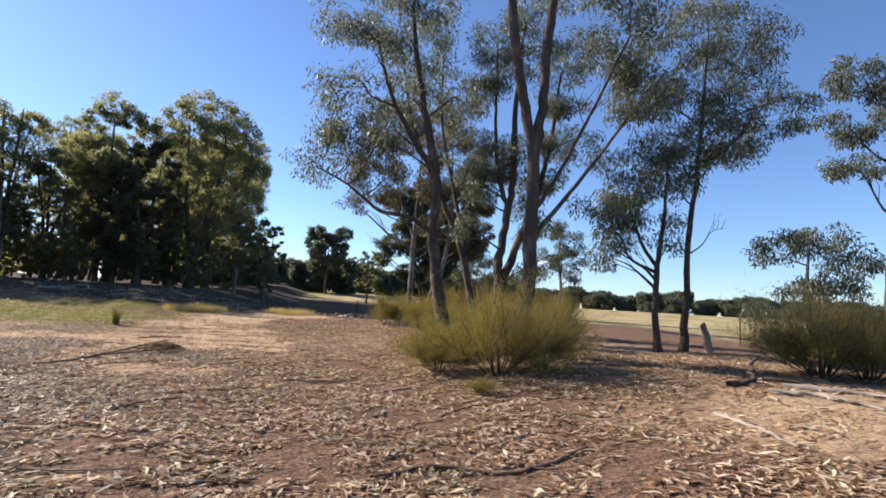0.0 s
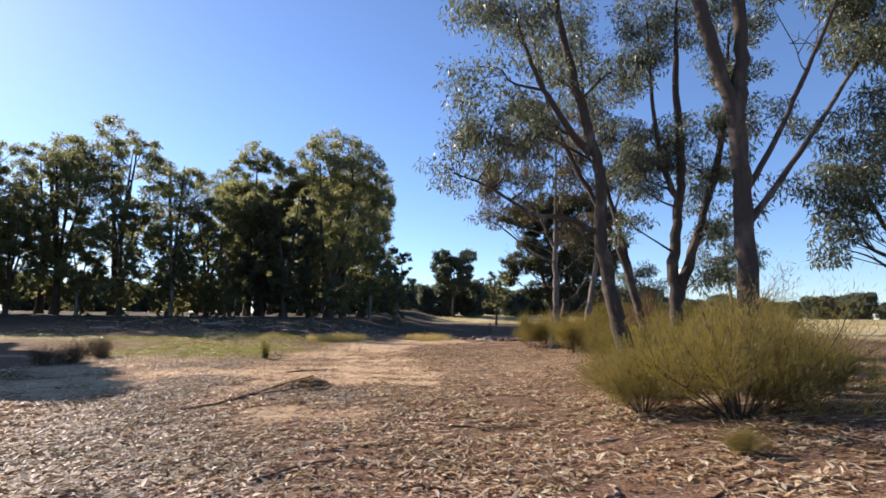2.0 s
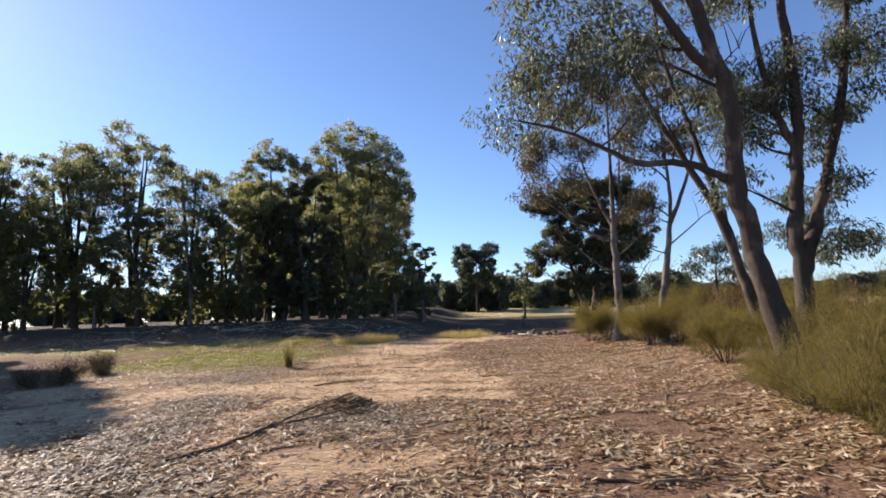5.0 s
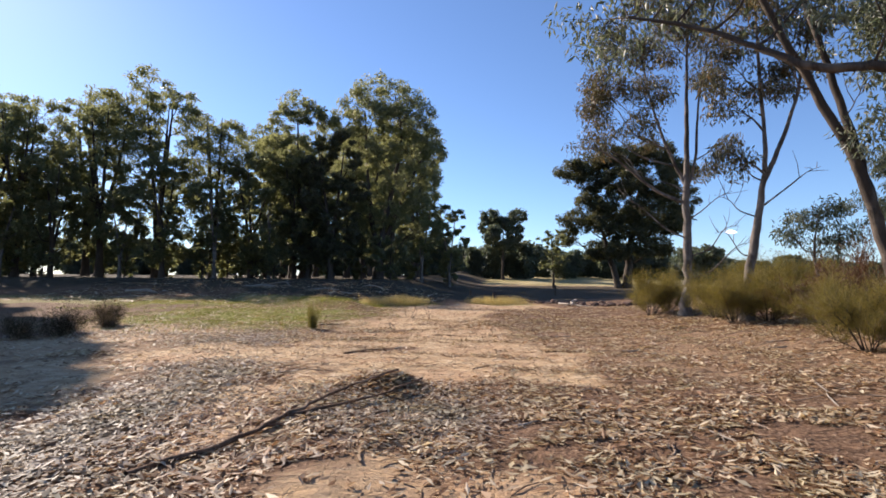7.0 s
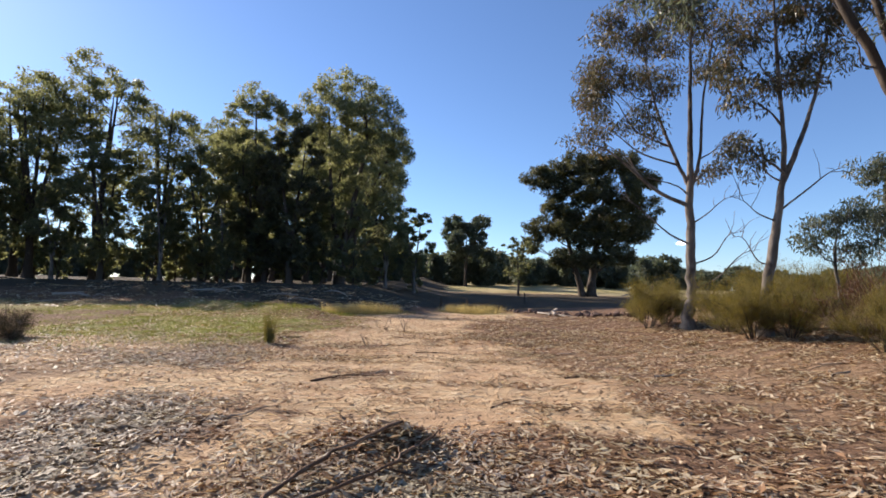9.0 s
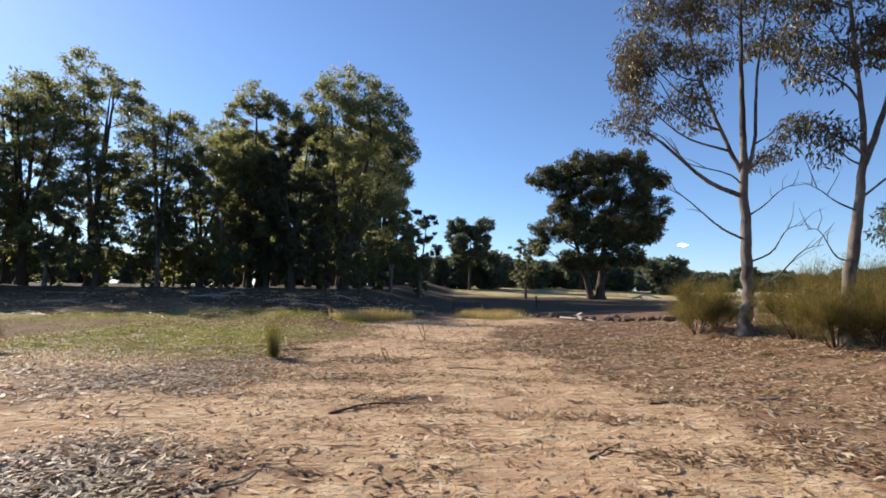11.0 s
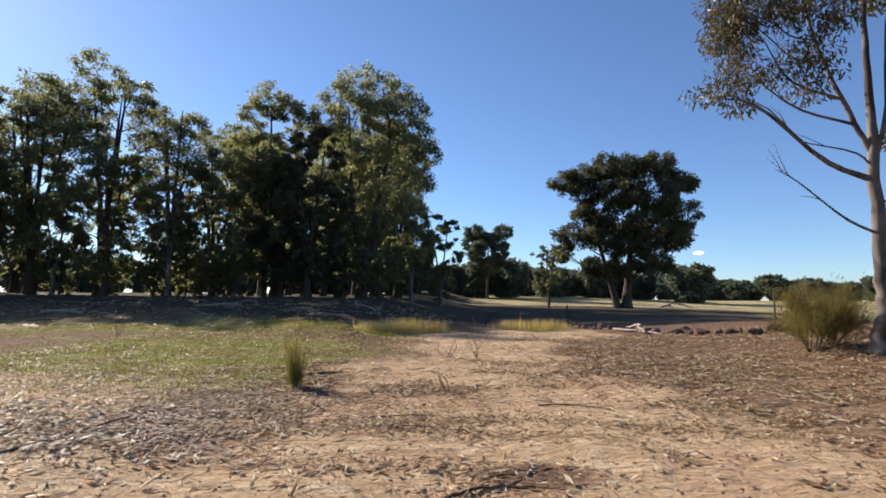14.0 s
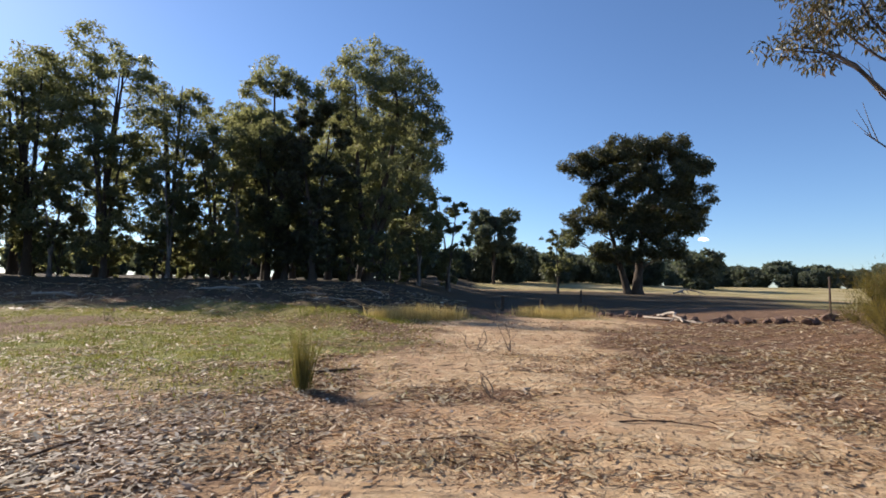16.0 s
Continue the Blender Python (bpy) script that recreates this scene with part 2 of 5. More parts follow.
def zones(x, y):
    """Leaf litter, green grass, dry grass and dark ground that paints in the grove's shade, each 0 to 1; the rest is
    bare soil.
    """
    x, y = np.asarray(x, float), np.asarray(y, float)
    wx, wy = x + 0.5 * waves(x, y, 5, 11) + 0.3 * waves(x, y, 1.3, 12), y + 0.6 * waves(x, y, 5, 13) + 0.4 * waves(x, y, 1.3, 14)
    bare = np.zeros_like(x)
    for cx, cy, rx, ry, s in ((-4.2, 18.5, 3.0, 3.6, 1), (-2.6, 17.5, 2.3, 3.4, 1), (-4.95, 12.9, 0.8, 2.5, 1), (-9.6, 12.8, 2.4, 2.8, 0.9), (-11.5, 17.5, 2.4, 2.2, 0.7), (-9.3, 18.2, 2.4, 2.2, 0.45), (1.6, 19, 4, 6, 0.4), (-15, 21.5, 5, 1.6, 0.6), (-2.2, 15.5, 2.2, 1.6, 1),
                              (-2.6, 9.6, 1.0, 1.2, 0.6), (-5.0, 23.6, 2.0, 3.2, 0.95), (-4.6, 29, 2.4, 4.2, 0.95), (-2, 34, 3, 3, 0.75),
                              (-7.2, 16.5, 2.4, 1.4, 0.8), (-2.8, 21.3, 2.0, 1.6, 0.9), (-9.5, 20.5, 3.5, 0.9, 0.55), (7.6, 4.6, 3.2, 2.4, 0.62), (8, 15, 5, 4, 0.5), (1.8, 22.5, 4, 2.6, 0.25), (2.5, 28, 3, 2, 0.2)):
        bare = np.maximum(bare, s * blob(wx, wy, cx, cy, rx, ry))
    for cx, cy, rx, ry in ((-3.4, 13.6, 1.1, 0.6), (-4.3, 17.7, 0.6, 0.35), (-5.4, 21.9, 0.9, 0.5)):
        bare = bare * (1 - 0.9 * blob(x, y, cx, cy, rx, ry))
    green = np.maximum((0.85 + 0.35 * waves(x, y, 2.6, 15)) * blob(wx, wy, -11.8, 25.7, 4.6, 5.0), (0.2 + 0.3 * waves(x, y, 2.2, 16)) * blob(wx, wy, -18, 29.5, 8, 3.0))
    green = np.clip(green, 0, 1)
    green = np.maximum(green, 0.5 * smooth(40, 46, wy) * smooth(-8, 0, wx))
    green = np.maximum(green, 0.55 * smooth(29, 32, wy) * smooth(42, 36, wy) * smooth(-3, -8, wx))
    dry = np.maximum(smooth(102, 112, wy) * smooth(-12, -2, wx), smooth(13, 22, wx - 0.2 * wy - 0.22 * np.maximum(wy - 40, 0)))
    dry = np.maximum(dry, smooth(102, 112, y))
    dry = np.maximum(dry, 0.75 * np.maximum(blob(x, y, -7, 33.4, 1.6, 0.9), blob(x, y, -2, 36, 2.2, 1.2)))
    litter = (1 - bare) * (1 - 0.9 * dry)
    litter = np.maximum(litter, 0.85 * smooth(36, 44, wy) * smooth(-4, -9, wx))
    litter = np.maximum(litter * (1 - 0.55 * green), 0)
    green = green * (1 - 0.8 * bare) * (1 - dry)
    # where the grove's shade is painted: the bank and the ground behind the stones
    painted_shade = np.maximum(smooth(33, 38, wy + 0.25 * wx) * smooth(-3, -8, wx), 0.9 * smooth(41, 46, wy) * smooth(110, 100, wy) * smooth(4, -4, wx - 0.45 * wy + 5))
    return litter, green, dry, painted_shade


def mesh_of(name, verts, faces, smooth_faces=True):
    """A mesh from arrays; faces is (n, 3) or (n, 4)."""
    verts, faces = np.asarray(verts, np.float32), np.asarray(faces, np.int32)
    me = bpy.data.meshes.new(name)
    k = faces.shape[1]
    me.vertices.add(len(verts))
    me.vertices.foreach_set("co", verts.ravel())
    me.loops.add(faces.size)
    me.loops.foreach_set("vertex_index", faces.ravel())
    me.polygons.add(len(faces))
    me.polygons.foreach_set("loop_start", np.arange(0, faces.size, k, dtype=np.int32))
    me.polygons.foreach_set("use_smooth", np.full(len(faces), smooth_faces))
    me.update(calc_edges=True)
    return me


def part(name, me, material, parent=None, label="", kind=""):
    if not me.materials:
        me.materials.append(material)
    ob = new(name, me)
    ob.parent = parent
    return tagged(ob, label, kind=kind)


def thing(name, x, y, z, label, category, group="", kind=""):
    ob = tagged(new(name), label, category, group, kind)
    ob.location = (x, y, z)
    return ob


def bend(points, n):
    """A smooth line of n points through the given ones."""
    p = np.asarray(points, float)
    p = np.vstack([2 * p[0] - p[1], p, 2 * p[-1] - p[-2]])
    out = []
    for s in np.linspace(0, len(p) - 3 - 1e-6, n):
        i, u = int(s), s - int(s)
        a, b, c, d = p[i:i + 4]
        out.append(0.5 * (2 * b + (c - a) * u + (2 * a - 5 * b + 4 * c - d) * u * u + (3 * b - a - 3 * c + d) * u ** 3))
    return np.array(out)


def tube(points, radii, sides=7, rng=None, rough=0.0):
    p, radii = np.asarray(points, float), np.asarray(radii, float)
    t = np.gradient(p, axis=0)
    t /= np.linalg.norm(t, axis=1)[:, None] + 1e-9
    ref = np.array([0.31, 0.95, 0.05]) if abs(t[:, 2]).mean() > 0.6 else np.array([0.05, 0.03, 1.0])
    u = np.cross(t, ref)
    u /= np.linalg.norm(u, axis=1)[:, None] + 1e-9
    w = np.cross(t, u)
    a = np.arange(sides) * 2 * np.pi / sides
    r = np.repeat(radii[:, None], sides, 1)
    if rng is not None and rough:
        r = r * (1 + rough * (rng.rand(*r.shape) - 0.5))
    v = p[:, None] + r[..., None] * (np.cos(a)[None, :, None] * u[:, None] + np.sin(a)[None, :, None] * w[:, None])
    m = len(p)
    i, j = np.meshgrid(np.arange(m - 1), np.arange(sides), indexing="ij")
    k = (j + 1) % sides
    f = np.stack([i * sides + j, i * sides + k, (i + 1) * sides + k, (i + 1) * sides + j], -1).reshape(-1, 4)
    tip = np.array([[(m - 1) * sides + q for q in (0, 1, 2, 3)]]) if sides == 4 else np.zeros((0, 4), int)
    return v.reshape(-1, 3), np.vstack([f, tip]).astype(int)


def joined(pieces):
    vs, fs, at = [], [], 0
    for v, f in pieces:
        vs.append(v)
        fs.append(f + at)
        at += len(v)
    return np.vstack(vs), np.vstack(fs)


def blades(at, axis, length, width, rng, fold=0.25):
    """Many leaves: each a folded lozenge that starts at a point and runs along its axis."""
    n = len(at)
    axis = axis / (np.linalg.norm(axis, axis=1)[:, None] + 1e-9)
    side = np.cross(axis, rng.normal(size=(n, 3)))
    side /= np.linalg.norm(side, axis=1)[:, None] + 1e-9
    up = np.cross(side, axis)
    length, width = np.broadcast_to(length, n)[:, None], np.broadcast_to(width, n)[:, None]
    mid = at + axis * length * 0.42 + up * width * fold
    v = np.stack([at, mid + side * width * 0.5, at + axis * length - up * width * fold * 0.6, mid - side * width * 0.5], 1)
    return v.reshape(-1, 3), np.arange(4 * n).reshape(n, 4)


# ---- trees ----
def tree(name, x, y, stems, clumps, rng, bark_mat, leaf_mat, label, category="tree", group="", leaf_size=0.14, sprays=15, per=45,
         spray_r=0.29, droop=0.8, slim=0.26, sides=9, bare_limbs=(), sink=0.15, limb_parts=True, z=None, billow=False):
    """A tree whose stems are given as lines of (x, y, z, radius) and whose crown is a list of clumps (x, y, z, rx, rz); all from its base.
    A limb grows from a stem to every clump, twigs from the limb to sprays of leaves."""
    base = gz(x, y) if z is None else z
    top = thing(name, x, y, base, label, category, group)
    lines = []
    for si, stem in enumerate(stems):
        s = np.asarray(stem, float)
        if si == 0 or s[0][2] < 0.3:
            s[0][2] -= sink
        n = max(6, int(len(s) * 5))
        line = bend(s, n)
        wob = 0.14 * line[:, 3:4] * rng.normal(size=(n, 3))
        wob[0] = 0
        pts = line[:, :3] + wob
        rad = np.maximum(line[:, 3], 0.006)
        if s[0][2] < 0.3:
            rad = rad * (1 + 0.45 * np.exp(-np.linspace(0, 1, n) * 14))
        lines.append((pts, rad))
        v, f = tube(pts, rad, sides, rng, 0.16)
        part("trunk" if si == 0 or s[0][2] < 0.3 else "stem", mesh_of("trunk", v, f), bark_mat, top)
    allp = np.vstack([l[0] for l in lines])
    allr = np.concatenate([l[1] for l in lines])
    limbs, twigs, leaf_at, leaf_axis = [], [], [], []

    def limb_to(c, reach=1.0):
        d = np.linalg.norm(allp[:, :2] - c[:2], axis=1)
        dz = c[2] - allp[:, 2]
        cost = np.hypot(d, dz) + 2.5 * np.maximum(0, 0.55 * d + 0.1 - dz) + 0.6 * np.maximum(0, 0.25 - allp[:, 2] / (allp[:, 2].max() + 1e-6)) * 10
        i = int(np.argmin(cost))
        a = allp[i]
        span = np.linalg.norm(c - a)
        m1 = a + (c - a) * 0.35 + np.array([0, 0, -0.02 * span]) + rng.normal(size=3) * 0.06 * span
        m2 = a + (c - a) * 0.7 + np.array([0, 0, 0.08 * span]) + rng.normal(size=3) * 0.06 * span
        pts = bend([a, m1, m2, a + (c - a) * reach], 11)
        r0 = min(0.62 * allr[i], 0.018 + 0.017 * span)
        return pts, np.linspace(r0, max(0.006, 0.16 * r0), 11)

    for c in clumps:
        c = np.asarray(c, float)
        pts, rad = limb_to(c[:3])
        limbs.append(tube(pts, rad, 6, rng, 0.15))
        count = max(3, int(sprays * (c[3] / 1.2) ** 1.4))
        for _ in range(count):
            q = rng.normal(size=3)
            q *= (0.7 + 0.2 * rng.rand() if billow else 0.35 + 0.65 * rng.rand() ** 0.5) / np.linalg.norm(q)
            s = c[:3] + q * np.array([c[3], c[3], c[4]])
            k = int(np.clip(4 + rng.rand() * 6.9, 0, 10))
            o = pts[k]
            mid = (o + s) / 2 + rng.normal(size=3) * 0.08 * np.linalg.norm(s - o) + np.array([0, 0, 0.1 * np.linalg.norm(s - o)])
            twigs.append(tube(np.array([o, mid, s]), [max(0.006, rad[k] * 0.45), max(0.005, rad[k] * 0.3), 0.004], 4))
            m = int(2.0 * per * (0.5 + rng.rand()))
            w = rng.normal(size=(m, 3))
            w *= (rng.rand(m) ** 0.4 * 1.6 / np.linalg.norm(w, axis=1))[:, None]
            w *= np.array([spray_r, spray_r, spray_r * 0.66]) * (min(1.0, 0.45 * c[3]) if billow else 1.0)
            leaf_at.append(s + w)
            leaf_axis.append(rng.normal(size=(m, 3)) * 0.55 + np.array([0, 0, -droop]) + w * 0.5)
    for c in bare_limbs:
        pts, rad = limb_to(np.asarray(c, float))
        limbs.append(tube(pts, rad * 0.6, 5, rng, 0.15))
        for k in (5, 7, 8, 9):
            e = pts[k] + (pts[-1] - pts[4]) * 0.35 + rng.normal(size=3) * 0.25 + np.array([0, 0, 0.3])
            twigs.append(tube(np.array([pts[k], (pts[k] + e) / 2 + rng.normal(size=3) * 0.04, e]), [0.011, 0.008, 0.004], 4))
    if limb_parts:
        for v, f in limbs:
            part("limb", mesh_of("limb", v, f), bark_mat, top)
    else:
        part("branchwork", mesh_of("branchwork", *joined(limbs)), bark_mat, top, kind="stuff")
    part("twig_spray", mesh_of("twig_spray", *joined(twigs)), bark_mat, top, kind="stuff")
    at, ax = np.vstack(leaf_at), np.vstack(leaf_axis)
    n = len(at)
    size = leaf_size * (0.6 + 0.8 * rng.rand(n))
    v, f = blades(at, ax, size, size * slim * (0.8 + 0.5 * rng.rand(n)), rng)
    part("crown", mesh_of("crown", v, f, False), leaf_mat, top, kind="stuff")
    return top


def bush(x, y, w, h, rng, leaf_mat, label, name="broom_bush", group="broom bushes", n=9000, leaf_size=0.1, stems=16, z=None, bare=2, wood=None, slim=0.13):
    """A wide shrub: many bent stems from one foot, each with fine feathery shoots that stand up and outwards."""
    base = gz(x, y) if z is None else z
    top = thing(name, x, y, base, label, "bush", group)
    shoots, at, ax = [], [], []
    each = 11
    for i in range(stems):
        a, lean = i * 2.4 + rng.rand() * 1.3, 0.12 + 1.05 * rng.rand() ** 0.6
        tall = h * (0.45 + 0.45 * rng.rand()) * math.sqrt(max(0.12, 1 - 0.75 * lean * lean))
        tip = np.array([math.cos(a) * w * lean, math.sin(a) * w * lean, tall])
        mid = tip * np.array([0.45, 0.45, 0.52]) + rng.normal(size=3) * 0.05
        pts = bend([(0.08 * math.cos(a), 0.08 * math.sin(a), -0.08), mid, tip], 9)
        part("stem", mesh_of("stem", *tube(pts, np.linspace(0.016 if i else 0.012 + 0.02 * w, 0.005, 9), 5)), wood or DEAD_WOOD, top)
        for j in range(each):
            o = pts[bare + int(rng.rand() * (8.99 - bare))]
            out = rng.normal(size=3) * 0.2 * w + np.array([o[0] * 0.25, o[1] * 0.25, 0.22 * h * (0.3 + rng.rand())])
            e = o + out
            e[2] = max(e[2], (0.12 if bare < 3 or j < 1 else 0.3 + 0.2 * rng.rand()) * h)
            shoots.append(tube(np.array([o, (o + e) / 2 + rng.normal(size=3) * 0.02, e]), [0.005, 0.004, 0.002], 4))
            m = int(n / (stems * each))
            u = rng.rand(m, 1) * 1.15
            at.append(o + (e - o) * u + rng.normal(size=(m, 3)) * (0.035 + 0.06 * u) * (0.6 + 0.5 * w))
            ax.append((e - o) / (np.linalg.norm(e - o) + 1e-6) * 0.6 + np.array([0, 0, 0.5]) + rng.normal(size=(m, 3)) * 0.5)
    part("brushwood", mesh_of("brushwood", *joined(shoots)), wood or DEAD_WOOD, top, kind="stuff")
    at, ax = np.vstack(at), np.vstack(ax)
    size = leaf_size * (0.5 + rng.rand(len(at)))
    v, f = blades(at, ax, size, size * slim, rng)
    part("foliage", mesh_of("foliage", v, f, False), leaf_mat, top, kind="stuff")
    return top


# ---- ground ----
def steps(lo, hi, step, far):
    inner = np.arange(lo, hi + step / 2, step)
    out, d = [], step
    while sum(out) < far:
        d *= 1.12
        out.append(d)
    run = np.cumsum(out)
    return np.concatenate([(lo - run)[::-1], inner, hi + run])


def make_land():
    xs, ys = steps(-24, 17, 0.2, 1500), steps(-4, 44, 0.2, 1500)
    gx, gy = np.meshgrid(xs, ys)
    litter, green, dry, painted_shade = zones(gx, gy)
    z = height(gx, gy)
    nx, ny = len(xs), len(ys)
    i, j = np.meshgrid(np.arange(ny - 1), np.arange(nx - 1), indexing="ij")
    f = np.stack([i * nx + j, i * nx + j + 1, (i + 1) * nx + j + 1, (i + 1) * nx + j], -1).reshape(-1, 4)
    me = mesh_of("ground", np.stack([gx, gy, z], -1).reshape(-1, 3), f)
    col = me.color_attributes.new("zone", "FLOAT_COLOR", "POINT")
    col.data.foreach_set("color", np.stack([litter, green, dry, painted_shade], -1).astype(np.float32).ravel())
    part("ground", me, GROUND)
    tagged(bpy.data.objects["ground"], "leaf-strewn sandy soil with grass and dry paddock beyond", "ground", kind="structure")


make_land()


# ---- gum trees beside the track ----
R = np.random.RandomState
tree("gum_tree", 5.2, 10.6,
     [[(0, 0, 0, 0.22), (-0.02, 0, 1.5, 0.178), (0.04, 0, 3.4, 0.158), (0.0, 0, 5.0, 0.152), (-0.28, 0.05, 6.4, 0.13), (-0.6, 0.1, 8.2, 0.12), (-1.0, 0.1, 11.4, 0.06)],
      [(0.02, 0, 5.0, 0.145), (0.2, 0, 6.2, 0.125), (0.33, 0.1, 8.2, 0.12), (0.6, 0.1, 10.5, 0.08), (0.9, 0, 12.2, 0.04)],
      [(0.08, 0, 3.0, 0.065), (1.0, 0.2, 4.1, 0.056), (2.2, 0.5, 5.6, 0.042), (3.2, 0.8, 6.9, 0.035)],
      [(0.08, 0, 3.6, 0.06), (0.7, -0.1, 4.7, 0.05), (1.5, -0.2, 6.4, 0.038), (2.4, -0.3, 8.4, 0.03)]],
     [(3.0, 0.8, 7.3, 1.1, 0.8), (2.4, -0.2, 8.7, 1.2, 0.8), (3.6, 0.6, 8.6, 1.2, 0.8), (1.6, 0.3, 10.2, 1.3, 0.8), (3.0, 0.2, 10.6, 1.4, 0.9),
      (-1.2, 0.2, 11.6, 1.3, 0.9), (0.8, 0, 12.4, 1.4, 0.9), (-2.2, 0.3, 10.6, 1.1, 0.7), (2.4, 1.0, 12, 1.2, 0.8), (-0.4, -0.8, 12.6, 1.2, 0.8), (0.5, 0.6, 3.6, 0.45, 0.5), (3.1, 0.6, 7.0, 0.7, 0.5), (2.5, 0.6, 7.8, 0.75, 0.5), (1.7, 0.6, 8.3, 0.5, 0.4)],
     R(1), BARK_BROWN, LEAF_GUM, "tall gum tree with a brown trunk forked in two stems", group="gum trees", per=60,
     bare_limbs=[(1.8, 0.3, 6.6), (0.9, -0.3, 6.4)])
tree("gum_tree", 3.85, 12.75,
     [[(0.05, 0, 0, 0.22), (-0.28, 0, 1.2, 0.17), (-0.53, 0, 2.4, 0.155), (-0.66, 0, 3.5, 0.145), (-0.62, 0, 4.6, 0.128), (-0.83, 0, 5.6, 0.118), (-1.1, 0, 6.8, 0.1), (-1.45, 0, 8.5, 0.075), (-1.75, 0, 11, 0.035)],
      [(-0.64, 0, 3.35, 0.07), (-1.45, 0.1, 3.75, 0.058), (-2.1, 0.3, 3.85, 0.052), (-2.6, 0.6, 4.25, 0.042), (-3.2, 1.0, 4.75, 0.032), (-4.0, 1.5, 5.2, 0.018)],
      [(-0.83, 0, 5.2, 0.09), (-1.5, -0.2, 6.0, 0.075), (-2.2, -0.4, 7.2, 0.05), (-2.6, -0.4, 8.6, 0.03)]],
     [(-4.16, 2.61, 5.52, 0.75, 0.44), (-3.57, 2.19, 6.02, 0.84, 0.48), (-2.81, 1.77, 5.60, 0.62, 0.40), (-3.91, 2.28, 6.69, 0.70, 0.44), (-2.81, 1.10, 6.44, 0.88, 0.57), (-3.49, 1.60, 7.45, 0.88, 0.53), (-2.31, 0.43, 5.94, 0.62, 0.44),
      (-2.65, -0.50, 7.95, 1.06, 0.70), (-3.32, -0.41, 8.88, 0.97, 0.62), (-1.89, 0.01, 9.13, 1.14, 0.70), (-2.48, -0.16, 10.14, 1.14, 0.70), (-1.13, 0.09, 10.14, 0.97, 0.62), (-1.64, 0.51, 7.45, 0.79, 0.53), (-1.81, 0.43, 5.77, 0.62, 0.44),
      (-1.89, 0.85, 6.44, 0.66, 0.44), (0.04, 0.85, 7.62, 0.84, 0.53), (-1.39, 0.85, 8.46, 0.79, 0.53), (-2.81, 1.02, 6.95, 0.66, 0.44), (-3.49, 0.93, 7.87, 0.66, 0.48), (-1.97, 0.93, 4.93, 0.53, 0.35)],
     R(2), BARK_DARK, LEAF_GUM, "leaning gum tree with dark rough bark", group="gum trees", per=42,
     bare_limbs=[(-1.6, -0.5, 4.3), (-0.2, 0.3, 5.8), (0.2, -0.2, 4.9)])
tree("gum_tree", 6.0, 17.8,
     [[(0.1, 0, 0, 0.15), (-0.32, 0, 1.6, 0.125), (-0.8, 0, 3.4, 0.105), (-1.65, 0, 5.2, 0.085), (-2.9, -0.1, 7.8, 0.06), (-3.6, -0.2, 11, 0.03)],
      [(-0.36, 0.05, 1.8, 0.1), (-0.62, 0.2, 3.6, 0.09), (-1.1, 0.3, 5.6, 0.07), (-1.7, 0.4, 8.2, 0.05), (-1.8, 0.4, 11, 0.03)]],
     [(-3.6, -0.2, 8.2, 1.0, 0.6), (-3.2, 0, 9.8, 1.1, 0.7), (-3.9, -0.2, 11.3, 1.2, 0.8), (-1.8, 0.5, 9.2, 1.0, 0.6), (-1.4, 0.4, 10.8, 1.2, 0.8), (-2.3, 0.4, 12, 1.2, 0.7), (-0.9, 0.4, 8.0, 0.7, 0.5)],
     R(3), BARK_BROWN, LEAF_GUM, "slender twin-stemmed gum tree leaning over brown bushes", group="gum trees", per=50,
     bare_limbs=[(-1.9, 0.5, 6.6), (-0.3, 0.3, 5.2), (-2.4, -0.2, 5.6)])
